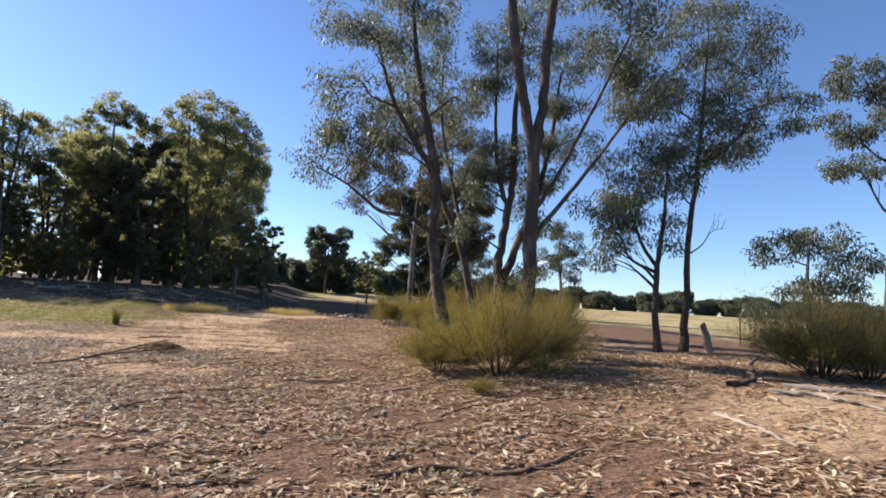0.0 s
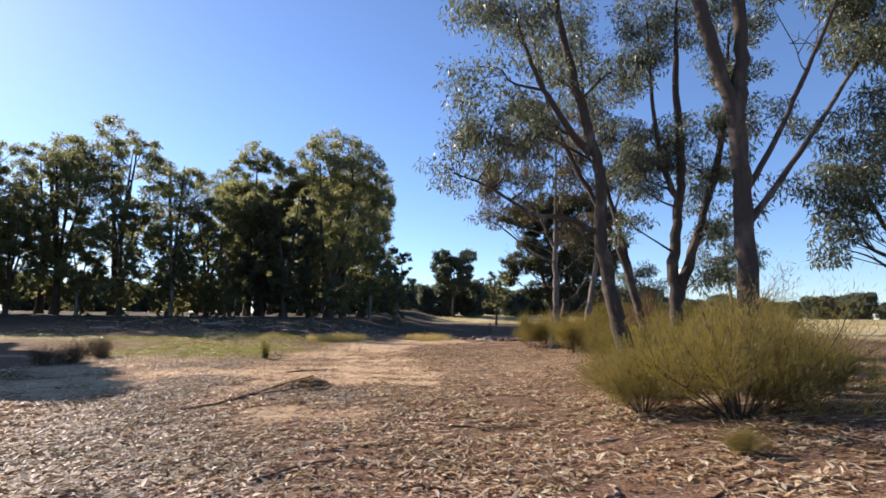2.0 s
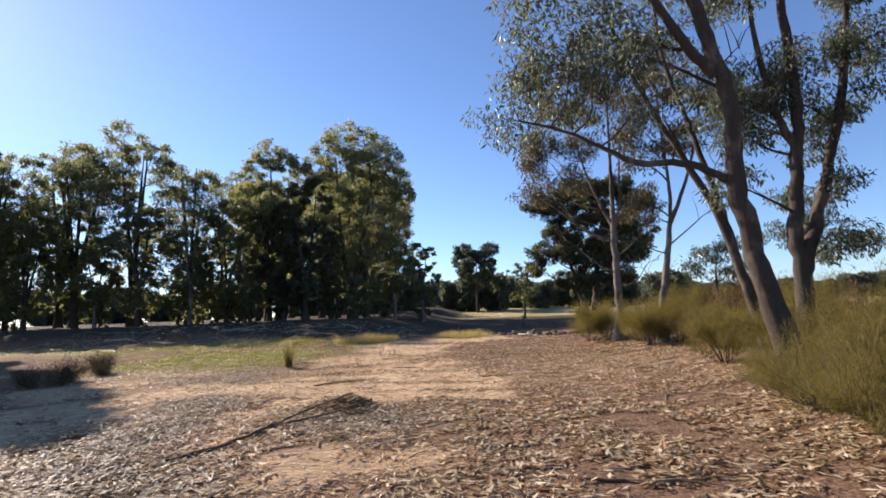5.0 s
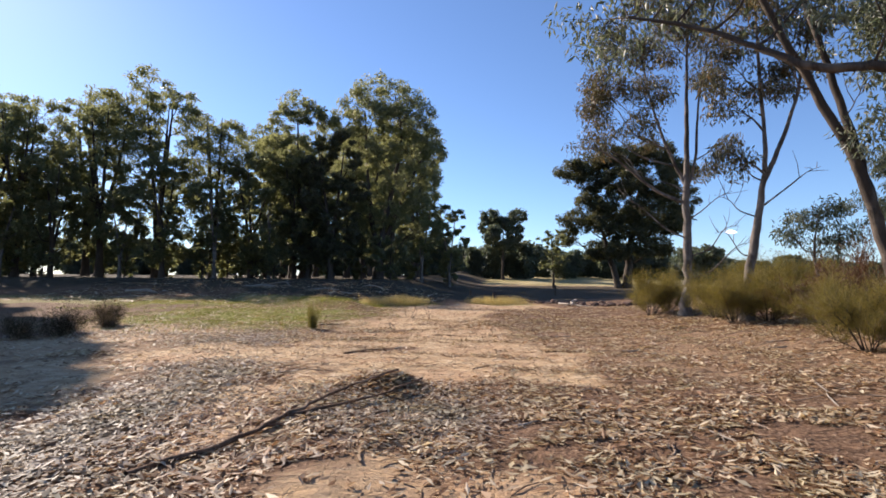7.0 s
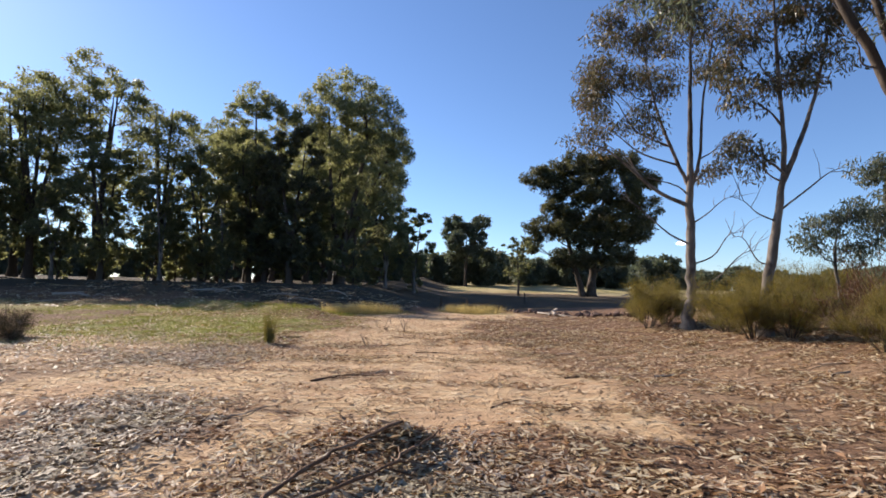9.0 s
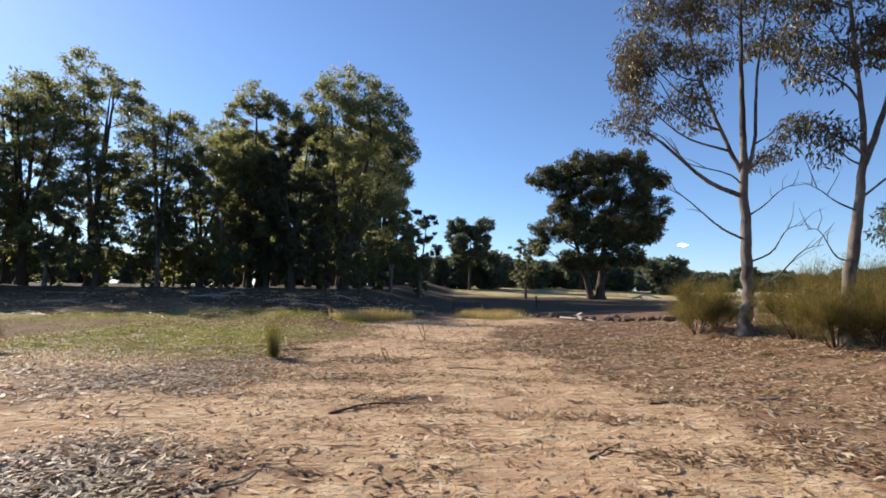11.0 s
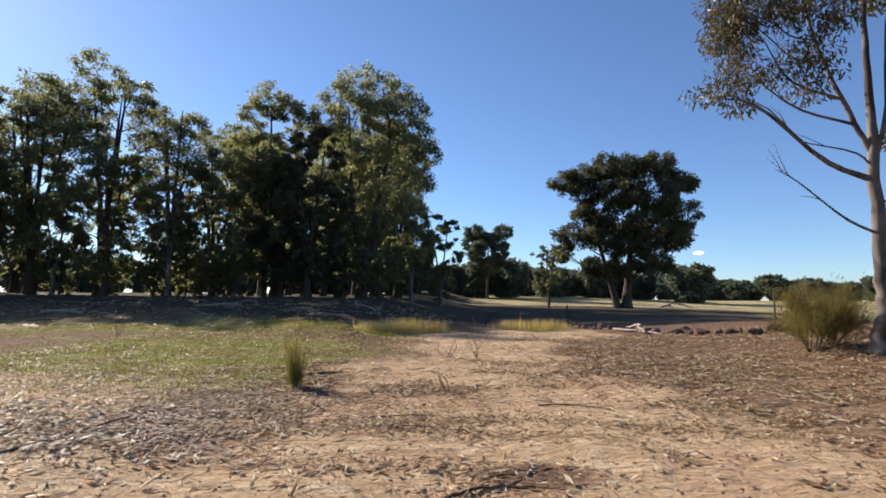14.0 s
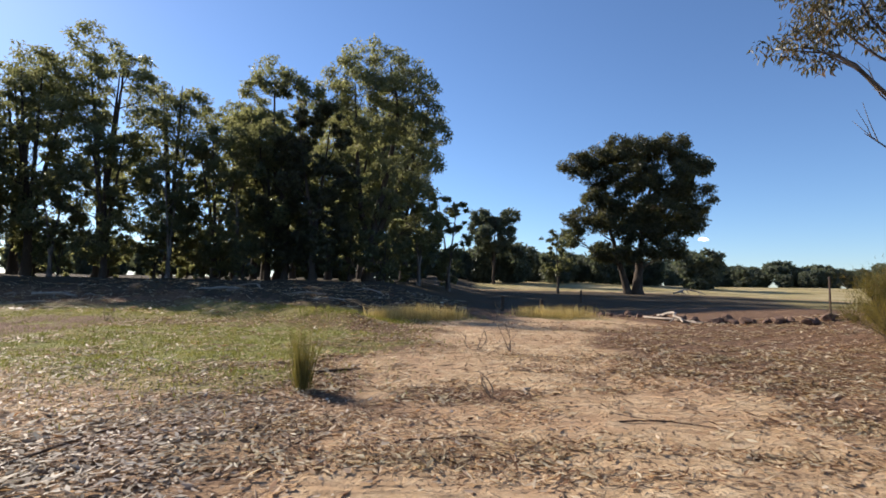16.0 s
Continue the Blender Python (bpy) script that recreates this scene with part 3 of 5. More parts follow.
tree("gum_tree", 6.45, 16.8,
     [[(0, 0, 0, 0.22), (0.0, 0, 1.5, 0.175), (0.02, 0, 3.0, 0.16), (0.25, 0, 4.6, 0.14), (0.38, 0, 6.0, 0.125), (0.42, 0.1, 8.5, 0.1), (0.6, 0.1, 12, 0.04)],
      [(0.02, 0, 1.7, 0.17), (0.55, 0.1, 3.0, 0.15), (1.2, 0.2, 4.8, 0.12), (1.9, 0.3, 7.2, 0.09), (2.3, 0.3, 10.5, 0.04)],
      [(0.3, 0, 4.6, 0.1), (-0.1, 0.1, 5.9, 0.09), (-0.35, 0.1, 8.0, 0.06), (-0.4, 0.1, 10.8, 0.03)]],
     [(-1.4, 0.8, 6.2, 0.9, 0.5), (-0.3, 0.8, 6.4, 1.0, 0.6), (0.9, 0.8, 6.2, 1.0, 0.55), (2.0, 0.6, 6.1, 1.0, 0.5), (1.1, 0.6, 5.0, 0.6, 0.35), (-0.7, 0.6, 5.4, 0.7, 0.4), (3.0, 0.4, 7.8, 1.2, 0.7), (2.2, 0.2, 9.6, 1.3, 0.8), (2.8, 0.3, 11.2, 1.4, 0.9), (0.6, 0.2, 10.8, 1.3, 0.8),
      (-0.7, 0.1, 9.4, 1.0, 0.7), (-0.6, 0.1, 11.4, 1.3, 0.8), (1.0, 0, 12.6, 1.4, 0.8), (1.2, 0.3, 2.6, 0.7, 0.5), (0.0, 0.3, 7.1, 0.9, 0.6), (-0.8, 0.2, 5.9, 0.85, 0.55), (-0.5, 0.2, 9.0, 0.9, 0.6), (2.2, 0.2, 9.2, 0.75, 0.5), (-1.1, 0.3, 4.0, 0.6, 0.4), (1.3, 0.3, 4.0, 0.6, 0.4), (1.3, 0.2, 7.4, 0.8, 0.5)],
     R(4), BARK_BROWN, LEAF_GUM, "gum tree forked low into two brown stems", group="gum trees", per=72,
     bare_limbs=[(1.5, 0.2, 6.0), (-0.5, 0, 6.8), (0.9, -0.3, 4.0)])
# two thin trees and a broken stump beside the paddock
tree("gum_tree", 10.6, 13.3,
     [[(0, 0, 0, 0.12), (-0.12, 0, 1.2, 0.095), (-0.08, 0, 2.7, 0.085), (0.2, 0.1, 4.2, 0.06), (0.4, 0.2, 6.2, 0.03)],
      [(-0.08, 0, 2.6, 0.065), (-0.6, 0.1, 3.4, 0.05), (-1.0, 0.2, 4.6, 0.03)]],
     [(-1.6, 0.2, 3.2, 0.55, 0.45), (-1.9, 0.2, 4.5, 0.9, 0.6), (-0.9, 0.2, 4.9, 0.9, 0.6), (0.1, 0.2, 5.2, 0.9, 0.6), (-1.2, 0.2, 5.8, 1.0, 0.6), (0.6, 0.3, 6.0, 0.9, 0.6), (-0.2, 0.2, 6.6, 1.0, 0.6), (0.4, 0.2, 4.2, 0.5, 0.4), (-2.1, 0.1, 3.7, 0.55, 0.4), (-0.8, 0.1, 4.0, 0.65, 0.45), (-1.7, 0.1, 2.85, 0.45, 0.35), (-1.5, 0.1, 4.2, 0.65, 0.45), (0.45, 0.1, 3.4, 0.45, 0.35)],
     R(5), BARK_DARK, LEAF_GUM, "slim young gum tree with a dark forked trunk", group="gum trees", per=55, bare_limbs=[(-0.8, 0.1, 3.0)])
tree("gum_tree", 11.9, 13.9,
     [[(0, 0, 0, 0.13), (0.1, 0, 1.6, 0.105), (0.15, 0, 3.4, 0.095), (0.5, 0, 6.0, 0.08), (0.8, 0.1, 8.6, 0.05), (1.0, 0.1, 11, 0.03)]],
     [(-0.3, 0.1, 5.6, 0.7, 0.5), (1.3, 0.1, 6.6, 1.0, 0.6), (0.2, 0.2, 7.3, 1.3, 0.7), (2.2, 0.2, 7.2, 1.0, 0.5), (3.6, 0.3, 8.0, 1.1, 0.6), (2.4, 0.2, 8.9, 1.3, 0.8), (0.7, 0.3, 9.0, 1.5, 0.9),
      (-0.7, 0.3, 8.6, 1.2, 0.7), (3.1, 0.2, 9.9, 1.0, 0.6), (1.7, 0.2, 10.6, 1.5, 0.9), (0.1, 0.2, 10.9, 1.4, 0.9), (1.0, 0.2, 12.0, 1.4, 0.8), (2.6, 0.1, 11.6, 1.1, 0.7), (4.2, 0.1, 9.2, 0.8, 0.55), (4.9, 0.1, 9.1, 0.5, 0.35), (2.4, 0.1, 7.5, 0.8, 0.5), (1.3, 0.1, 8.3, 1.0, 0.6), (-0.2, 0.1, 6.3, 0.7, 0.45), (3.4, 0.1, 11.2, 0.8, 0.6)],
     R(6), BARK_DARK, LEAF_GUM, "tall thin gum tree with a dense dark crown", group="gum trees", per=52, bare_limbs=[(1.6, 0, 4.2), (-0.6, 0, 3.9)])
# the pale-barked pair
tree("gum_tree", 4.42, 25.7,
     [[(0.0, 0, 0, 0.22), (0.02, 0, 0.4, 0.18), (0.17, 0, 0.95, 0.165), (0.14, 0, 1.9, 0.15), (0.14, 0, 3.7, 0.13), (0.17, 0, 5.2, 0.1), (0.24, 0.1, 7.0, 0.075), (0.32, 0.1, 9.6, 0.04), (0.45, 0, 11.6, 0.025)],
      [(0.14, 0, 4.6, 0.065), (-0.4, 0, 5.8, 0.055), (-0.9, 0.1, 7.4, 0.04), (-1.3, 0.1, 9.4, 0.03)],
      [(0.15, 0, 4.4, 0.06), (0.45, -0.1, 5.6, 0.05), (0.6, -0.1, 7.6, 0.035), (1.0, 0, 9.6, 0.03)]],
     [(-2.9, 0, 6.9, 0.75, 0.6), (-3.2, 0.2, 6.1, 0.6, 0.45), (-2.4, 0.1, 7.9, 0.9, 0.7), (-3.1, 0.0, 7.6, 0.6, 0.5), (-1.4, 0, 6.6, 0.8, 0.6), (-2.7, 0.2, 8.6, 0.8, 0.6), (-1.5, 0.1, 9.2, 1.1, 0.7), (-2.3, 0, 10.0, 0.9, 0.6), (-0.4, 0, 9.8, 1.1, 0.7),
      (0.9, 0, 8.6, 0.8, 0.6), (0.4, 0, 10.8, 1.2, 0.7), (-1.0, 0.2, 11.2, 1.2, 0.7), (1.1, 0.2, 9.9, 0.9, 0.6), (-0.9, -0.3, 7.9, 0.7, 0.5), (1.5, 0.1, 6.2, 0.4, 0.3), (0.9, 0, 5.2, 0.3, 0.25)],
     R(7), BARK_PALE, LEAF_DULL, "slender gum tree with pale bark and rusty thin foliage", group="pale gum trees", per=64, leaf_size=0.15,
     bare_limbs=[(-2.2, -0.2, 4.2), (-1.6, 0.3, 5.4), (1.7, 0, 4.4), (2.0, 0.2, 3.2), (1.4, -0.2, 5.6), (2.4, 0.1, 2.6)])
tree("gum_tree", 5.25, 22.9,
     [[(0, 0, 0, 0.18), (0.05, 0, 1.0, 0.14), (0.3, 0, 2.6, 0.115), (0.6, 0, 4.2, 0.085), (0.7, 0.1, 5.6, 0.06), (0.6, 0.1, 8.0, 0.05), (0.5, 0, 10, 0.025)],
      [(0.6, 0, 4.2, 0.08), (1.1, 0.1, 5.2, 0.065), (1.7, 0.2, 6.8, 0.045), (2.1, 0.2, 8.6, 0.025)]],
     [(-0.4, 0, 6.6, 0.8, 0.55), (-0.2, 0.1, 7.8, 1.0, 0.65), (0.8, 0.1, 7.2, 0.9, 0.6), (0.2, 0, 9.2, 1.1, 0.7), (1.9, 0.2, 7.6, 0.9, 0.6), (1.5, 0.1, 9.4, 1.2, 0.7), (2.6, 0.2, 8.8, 1.0, 0.6), (0.5, 0.1, 10.6, 1.1, 0.7), (0.0, 0, 4.6, 0.4, 0.4), (-0.5, 0, 5.1, 0.5, 0.3)],
     R(8), BARK_PALE, LEAF_DULL, "leaning gum tree with pale bark among bushes", group="pale gum trees", per=50, leaf_size=0.16,
     bare_limbs=[(-0.8, 0.1, 3.8), (2.2, 0, 4.6), (-0.9, -0.1, 2.6)])
# small round gums by the paddock
tree("gum_tree", 7.4, 23.2, [[(0, 0, 0, 0.06), (0.05, 0, 0.9, 0.05), (-0.05, 0, 2.0, 0.035), (0.1, 0, 3.0, 0.015)]],
     [(-0.8, 0, 2.4, 0.5, 0.35), (0.1, 0.1, 3.0, 0.6, 0.4), (0.9, 0, 2.5, 0.55, 0.4), (0.1, -0.2, 2.2, 0.5, 0.35), (0.5, 0, 3.3, 0.4, 0.3), (-0.4, 0.1, 2.9, 0.45, 0.3)],
     R(9), BARK_PALE, LEAF_GUM, "small gum sapling with drooping grey-green leaves", group="low gums", leaf_size=0.13, sprays=34, per=26, spray_r=0.2)
tree("gum_tree", 15.6, 31.5, [[(0, 0, 0, 0.14), (0.1, 0, 2, 0.11), (-0.1, 0, 4.4, 0.07), (0, 0, 6.4, 0.03)]],
     [(-1.2, 0, 4.4, 0.9, 0.7), (0.2, 0.1, 5.9, 1.1, 0.8), (1.3, 0, 4.8, 1.0, 0.7), (0, -0.3, 4.2, 1.0, 0.7), (-0.6, 0.2, 6.6, 0.8, 0.6), (0.8, 0, 3.4, 0.7, 0.5)],
     R(12), BARK_PALE, LEAF_GUM, "rounded gum tree with grey-green leaves", group="low gums", leaf_size=0.2)
tree("gum_tree", 16.5, 13.5, [[(0, 0, 0, 0.12), (0.1, 0, 1.4, 0.1), (-0.1, 0, 2.6, 0.06), (0, 0, 4.0, 0.03)]],
     [(-1.6, 0, 1.5, 0.7, 0.5), (-0.8, 0.1, 3.6, 0.9, 0.6), (0.9, 0, 2.6, 1.0, 0.7), (-0.4, -0.3, 2.4, 0.9, 0.6), (0.6, 0.2, 4.2, 1.0, 0.6), (2.0, 0, 3.4, 1.0, 0.6)],
     R(10), BARK_PALE, LEAF_GUM, "low rounded gum tree beside a broom bush", group="low gums", leaf_size=0.18)
tree("gum_tree", 22.6, 15.6, [[(0, 0, 0, 0.2), (0.1, 0, 3, 0.17), (0.3, 0, 7, 0.11), (0.2, 0, 12, 0.03)]],
     [(-1.8, 0, 7.6, 1.1, 0.5), (-1.6, 0.1, 9.4, 1.2, 0.7), (1.3, 0, 8.0, 1.4, 0.8), (-1.4, 0, 11.5, 1.2, 0.8), (0.6, 0.2, 11.2, 1.6, 0.9), (2.0, 0, 10, 1.5, 0.9)],
     R(11), BARK_DARK, LEAF_GUM, "tall gum tree at the edge of the paddock", group="gum trees", leaf_size=0.2)


# ---- the grove ----
def grove_tree(seed, tall, wide, low, leaf_mat, label, x=0.0, y=0.0, forks=3, count=16, bark_mat=BARK_DARK, size=0.3, per=26, name="gum_tree", group="grove", dense=1.1, category="tree"):
    r = R(seed)
    r0 = 0.018 * tall
    stems = []
    fork = tall * (0.14 + 0.12 * r.rand())
    for k in range(forks):
        a = 6.283 * (k / forks + 0.2 * r.rand())
        e = np.array([math.cos(a), math.sin(a)]) * wide * (0.25 + 0.35 * r.rand())
        start = [(0, 0, 0, r0), (0.1 * r.rand(), 0, fork, r0 * 0.8)] if k == 0 else [(0, 0, fork * (0.6 + 0.4 * r.rand()), r0 * 0.6)]
        stems.append(start + [(e[0] * 0.35, e[1] * 0.35, tall * 0.45, r0 * 0.5), (e[0] * 0.75, e[1] * 0.75, tall * 0.7, r0 * 0.3), (e[0], e[1], tall * (0.85 + 0.08 * r.rand()), r0 * 0.1)])
    clumps = []
    for k in range(count):
        u = (k + 0.5 * r.rand()) / count
        zz = tall * (low + (0.95 - low) * u)
        ring = wide * math.sqrt(max(0.08, 1 - ((u - 0.52) / 0.6) ** 2)) * (0.2 + 0.7 * r.rand() ** 0.6)
        a = k * 2.4 + 0.9 * r.rand()
        c = wide * (0.24 + 0.24 * r.rand())
        clumps.append((math.cos(a) * ring, math.sin(a) * ring, min(zz, tall * 0.97 - c * 0.6), c, c * 0.8))
    return tree(name, x, y, stems, clumps, r, bark_mat, leaf_mat, label, category, group, leaf_size=size, sprays=int(10 * dense), per=per,
                spray_r=0.13 * wide ** 0.8, droop=0.5, slim=0.42, sides=7, limb_parts=False, z=0.0, billow=True)


def planted(ob, places):
    """Sets the thing at the first of the places and copies of it at the rest: x, y, size, turn."""
    for k, (x, y, s, turn) in enumerate(places):
        m = pose(x, y, gz(x, y), 0, 0, turn) @ Matrix.Diagonal((s, s, s * (0.96 + 0.02 * (k % 5)), 1))
        if k == 0:
            first = m
        else:
            copy_thing(ob, m)
    ob.matrix_basis = first


tree("gum_tree", -15.6, 63,
     [[(0, 0, 0, 0.5), (0.1, 0, 2.5, 0.42), (0.6, 0, 6, 0.32), (1.6, 0.2, 11, 0.22), (2.4, 0, 16, 0.14), (1.6, 0, 21, 0.06)],
      [(0.2, 0, 3.0, 0.3), (1.8, 0.3, 7, 0.22), (3.4, 0.4, 11, 0.14), (5.0, 0.3, 14, 0.06)],
      [(0.1, 0, 2.6, 0.3), (-0.8, -0.3, 7, 0.24), (-1.4, -0.3, 13, 0.16), (-1.8, 0, 19, 0.07)]],
     [(-0.5, 0, 21.6, 2.81, 1.83), (2, 0.5, 20.6, 2.93, 1.83), (-2.6, 0.5, 20, 2.32, 1.59), (4.2, 0, 18.6, 2.32, 1.59), (2.2, -1.5, 17.6, 2.93, 1.83), (-0.6, -1.2, 17.8, 2.81, 1.83), (5.4, 0.5, 16.2, 1.95, 1.22),
      (6.2, 0, 14.2, 1.71, 0.98), (3.6, -1, 14, 2.44, 1.46), (0.6, -1.5, 13.4, 2.32, 1.46), (4.8, 0, 11.4, 2.2, 1.22), (-2.6, -1, 15.2, 2.44, 1.59), (2.4, -1, 10.4, 2.07, 1.22), (4.4, 0.3, 8.6, 1.95, 1.1), (0.2, 1.5, 10, 1.95, 1.22),
      (5.2, 0.5, 5.4, 1.83, 1.22), (3.4, 0.5, 4.2, 1.71, 1.22), (-3.4, 0.8, 11.5, 2.2, 1.46), (1, 2, 19, 2.44, 1.71), (3, 2, 15.6, 2.44, 1.59), (-1.2, 1, 6, 2.07, 1.46), (1, 1.5, 3, 1.71, 1.22), (-1.4, -1.2, 8.6, 2.2, 1.4), (1.6, -1.6, 7.2, 2, 1.3), (-3.4, 0, 8.2, 2.2, 1.4), (-3.6, -0.5, 17.6, 2.1, 1.4), (1.4, 0.5, 16, 2.2, 1.5)],
     R(21), BARK_DARK, LEAF_GROVE, "large spreading gum tree at the end of the grove", group="grove", leaf_size=0.3, sprays=10, per=28, spray_r=0.42, droop=0.5, slim=0.42, limb_parts=False, billow=True)
tree("gum_tree", -24.4, 63,
     [[(0, 0, 0, 0.36), (0.1, 0, 3, 0.3), (-0.3, 0, 8, 0.22), (-0.9, 0.2, 14, 0.14), (-1.0, 0, 20, 0.06)], [(0, 0, 6, 0.18), (1.4, 0, 11, 0.13), (2.2, 0, 16, 0.07)]],
     [(-1.2, 0, 20.4, 2.12, 1.59), (-2.6, 0.3, 18.8, 1.88, 1.30), (0.6, 0.2, 19.2, 1.88, 1.30), (2.4, 0.2, 18.6, 1.88, 1.30), (-3.8, 0, 15.6, 2.12, 1.30), (-4.6, 0, 13.8, 1.62, 1.01), (-1.6, 0, 15.4, 2.00, 1.45), (1.4, -0.5, 15.6, 1.88, 1.45),
      (-2.6, 0.4, 11.8, 2.25, 1.45), (0.6, -0.4, 12.2, 2.25, 1.59), (-3.6, 0, 9.4, 1.88, 1.30), (-1.0, 0.5, 8.2, 2.25, 1.59), (1.4, 0, 7.4, 2.12, 1.59), (-2.4, 0, 5.2, 2.00, 1.45)],
     R(29), BARK_DARK, LEAF_GROVE, "tall open gum tree leaning out of the grove", group="grove", leaf_size=0.3, sprays=11, per=28, spray_r=0.4, droop=0.5, slim=0.42, limb_parts=False, billow=True)
tall_a = grove_tree(22, 22.0, 4.4, 0.3, LEAF_GROVE, "tall gum tree standing in the shaded grove", count=18)
planted(tall_a, [(-28.5, 67, 0.82, 0), (-41.5, 62, 1.12, 70), (-52, 64, 1.05, 160), (-63, 62, 1.05, 250), (-33, 72, 0.95, 300), (-17.5, 79, 1.1, 140), (-25, 82, 1.1, 30), (-16.5, 92, 1.2, 200), (-24, 96, 1.2, 330)])
tall_b = grove_tree(23, 20.5, 4.8, 0.22, LEAF_GROVE, "tall gum tree with a ragged crown in the grove", count=18, forks=4)
planted(tall_b, [(-34, 61, 0.98, 20), (-47, 60, 1.06, 110), (-57.5, 60, 1.05, 200), (-28.5, 70, 0.95, 290), (-69, 60, 1.1, 45), (-21, 87, 1.15, 120), (-32, 88, 1.1, 15), (-18, 104, 1.2, 80), (-28, 108, 1.2, 250), (-20, 73, 1.0, 300)])
mid_c = grove_tree(24, 15.5, 3.8, 0.14, LEAF_GROVE, "mid-sized gum tree leafy to the ground in the grove", count=17)
planted(mid_c, [(-29, 60, 1.0, 0), (-38, 58, 0.95, 90), (-50, 57, 0.9, 270), (-61, 56, 0.95, 130), (-24.5, 61, 0.95, 310), (-66, 64, 1.1, 80), (-58, 63, 1.05, 190)])
pine = grove_tree(25, 16.5, 3.4, 0.1, LEAF_DARK, "dense dark-green native pine at the grove's edge", count=24, forks=2, per=46, dense=1.4, name="pine_tree")
planted(pine, [(-19.5, 58.5, 1.0, 0), (-22.5, 60, 0.85, 120)])
slim_d = grove_tree(26, 11.5, 2.6, 0.3, LEAF_GROVE, "slim young gum tree beside the grove", count=12, forks=2, size=0.36, bark_mat=BARK_PALE)
planted(slim_d, [(-11.2, 66, 1.0, 0), (-8.5, 72, 0.95, 140), (-31.5, 57, 0.9, 60), (-42, 57, 0.85, 200), (-54, 55, 0.9, 10), (-26, 58, 0.8, 80)])
under = grove_tree(27, 5.0, 2.4, 0.1, LEAF_GROVE, "undergrowth bush in the grove's shade", count=10, forks=3, size=0.34, name="undergrowth_bush", group="undergrowth", category="bush")
planted(under, [(-13.5, 59.5, 1.0, 0), (-17, 61, 1.1, 100), (-25, 57, 0.7, 50), (-31, 62, 1.0, 200), (-39, 60, 0.8, 10), (-48, 62, 1.0, 90), (-58, 60, 1.0, 170), (-66, 58, 1.1, 250), (-9, 76, 0.9, 20), (-21, 62, 1.2, 45), (-28, 59, 0.9, 15), (-34, 59, 0.9, 65), (-43, 59, 1.0, 33), (-52, 58, 0.9, 77), (-62, 60, 1.2, 5), (-13, 72, 1.1, 130), (-35, 66, 1.2, 120)])
# trees of the same stand beyond the frame, towards the sun
planted(grove_tree(28, 22, 3.9, 0.46, LEAF_GROVE, "tall gum tree on the near flank of the grove", count=28, dense=3.0, size=0.5),
        [(-37.8, 33.3, 0.92, 0), (-42.5, 37.5, 0.9, 130), (-46, 35.5, 1.0, 80), (-52, 42, 1.0, 150), (-62, 48, 1.05, 220)])

# ---- paddock trees ----
tree("paddock_tree", 18.9, 95,
     [[(0, 0, 0, 0.75), (0.1, 0, 3, 0.62), (0.6, 0, 8, 0.45), (1.6, 0, 14, 0.3), (2.6, 0, 20, 0.12)],
      [(-1.4, 0.3, 0, 0.55), (-2.2, 0.2, 3, 0.46), (-3.6, 0, 8, 0.3), (-5.6, 0, 14, 0.2), (-7.6, 0, 18.4, 0.08)]],
     [(-8.6, 0, 19.8, 3.0, 1.8), (-5.6, 1, 21.0, 2.8, 1.8), (-2.3, -1, 22.0, 3.3, 2.0), (1.4, 1, 22.6, 3.2, 2.0), (4.4, -1, 22.2, 3.2, 1.9), (7.8, 0, 20.2, 2.8, 1.5), (9.4, 0, 19.4, 1.9, 1.0),
      (7.6, -1, 14.8, 3.2, 2.4), (8.6, 0.5, 12.4, 2.2, 1.4), (4.0, -3, 17.0, 3.6, 2.6), (-1.4, -3, 17.0, 3.6, 2.6), (-5.8, 0, 17.8, 2.6, 1.7), (-8.8, 0, 11.4, 2.5, 2.1), (-5.0, -1.5, 10.4, 2.9, 2.3), (-9.8, 0.5, 8.6, 1.6, 1.4),
      (-0.8, -2.5, 9.4, 3.0, 2.3), (3.6, -1.5, 9.4, 2.7, 1.9), (2.0, -3, 13.0, 3.5, 2.5), (-4.0, -2, 13.6, 2.4, 1.6), (0.5, 3, 19, 3.6, 2.6), (3, 3.5, 13, 3.5, 2.6), (-3.5, 3, 12, 3.0, 2.4), (5.4, -0.5, 7.0, 2.0, 1.4), (-5.2, 0, 6.4, 2.0, 1.5), (-1.8, -2.5, 6.2, 2.3, 1.5), (2.0, -2.5, 6.6, 2.3, 1.5), (6, -2, 10.6, 2.6, 1.8), (-6.5, -1, 14.6, 2.0, 1.4)],
     R(31), BARK_DARK, LEAF_DARK, "broad dark-green tree alone in the dry paddock", leaf_size=0.4, sprays=10, per=50, spray_r=0.55, droop=0.4, slim=0.42, limb_parts=False)
planted(grove_tree(32, 10.5, 3.0, 0.3, LEAF_GROVE, "thin gum tree beside the broad dark tree", count=11, forks=2, name="paddock_tree", group=""), [(6.5, 92, 1.0, 0)])
planted(grove_tree(33, 19, 5.4, 0.42, LEAF_FAR, "open-crowned gum tree far across the paddock", count=15, forks=3, size=0.6, name="paddock_tree", group=""), [(-1.5, 138, 1.0, 0)])
far_a = grove_tree(34, 10, 5.2, 0.12, LEAF_FAR, "low rounded tree in the far tree line", count=15, forks=3, size=1.15, per=8, name="far_tree", group="far tree line")
far_b = grove_tree(35, 11.5, 5.4, 0.5, LEAF_FAR, "open gum tree in the far tree line", count=13, forks=3, size=1.15, per=8, name="far_tree", group="far tree line")
ra = R(41)
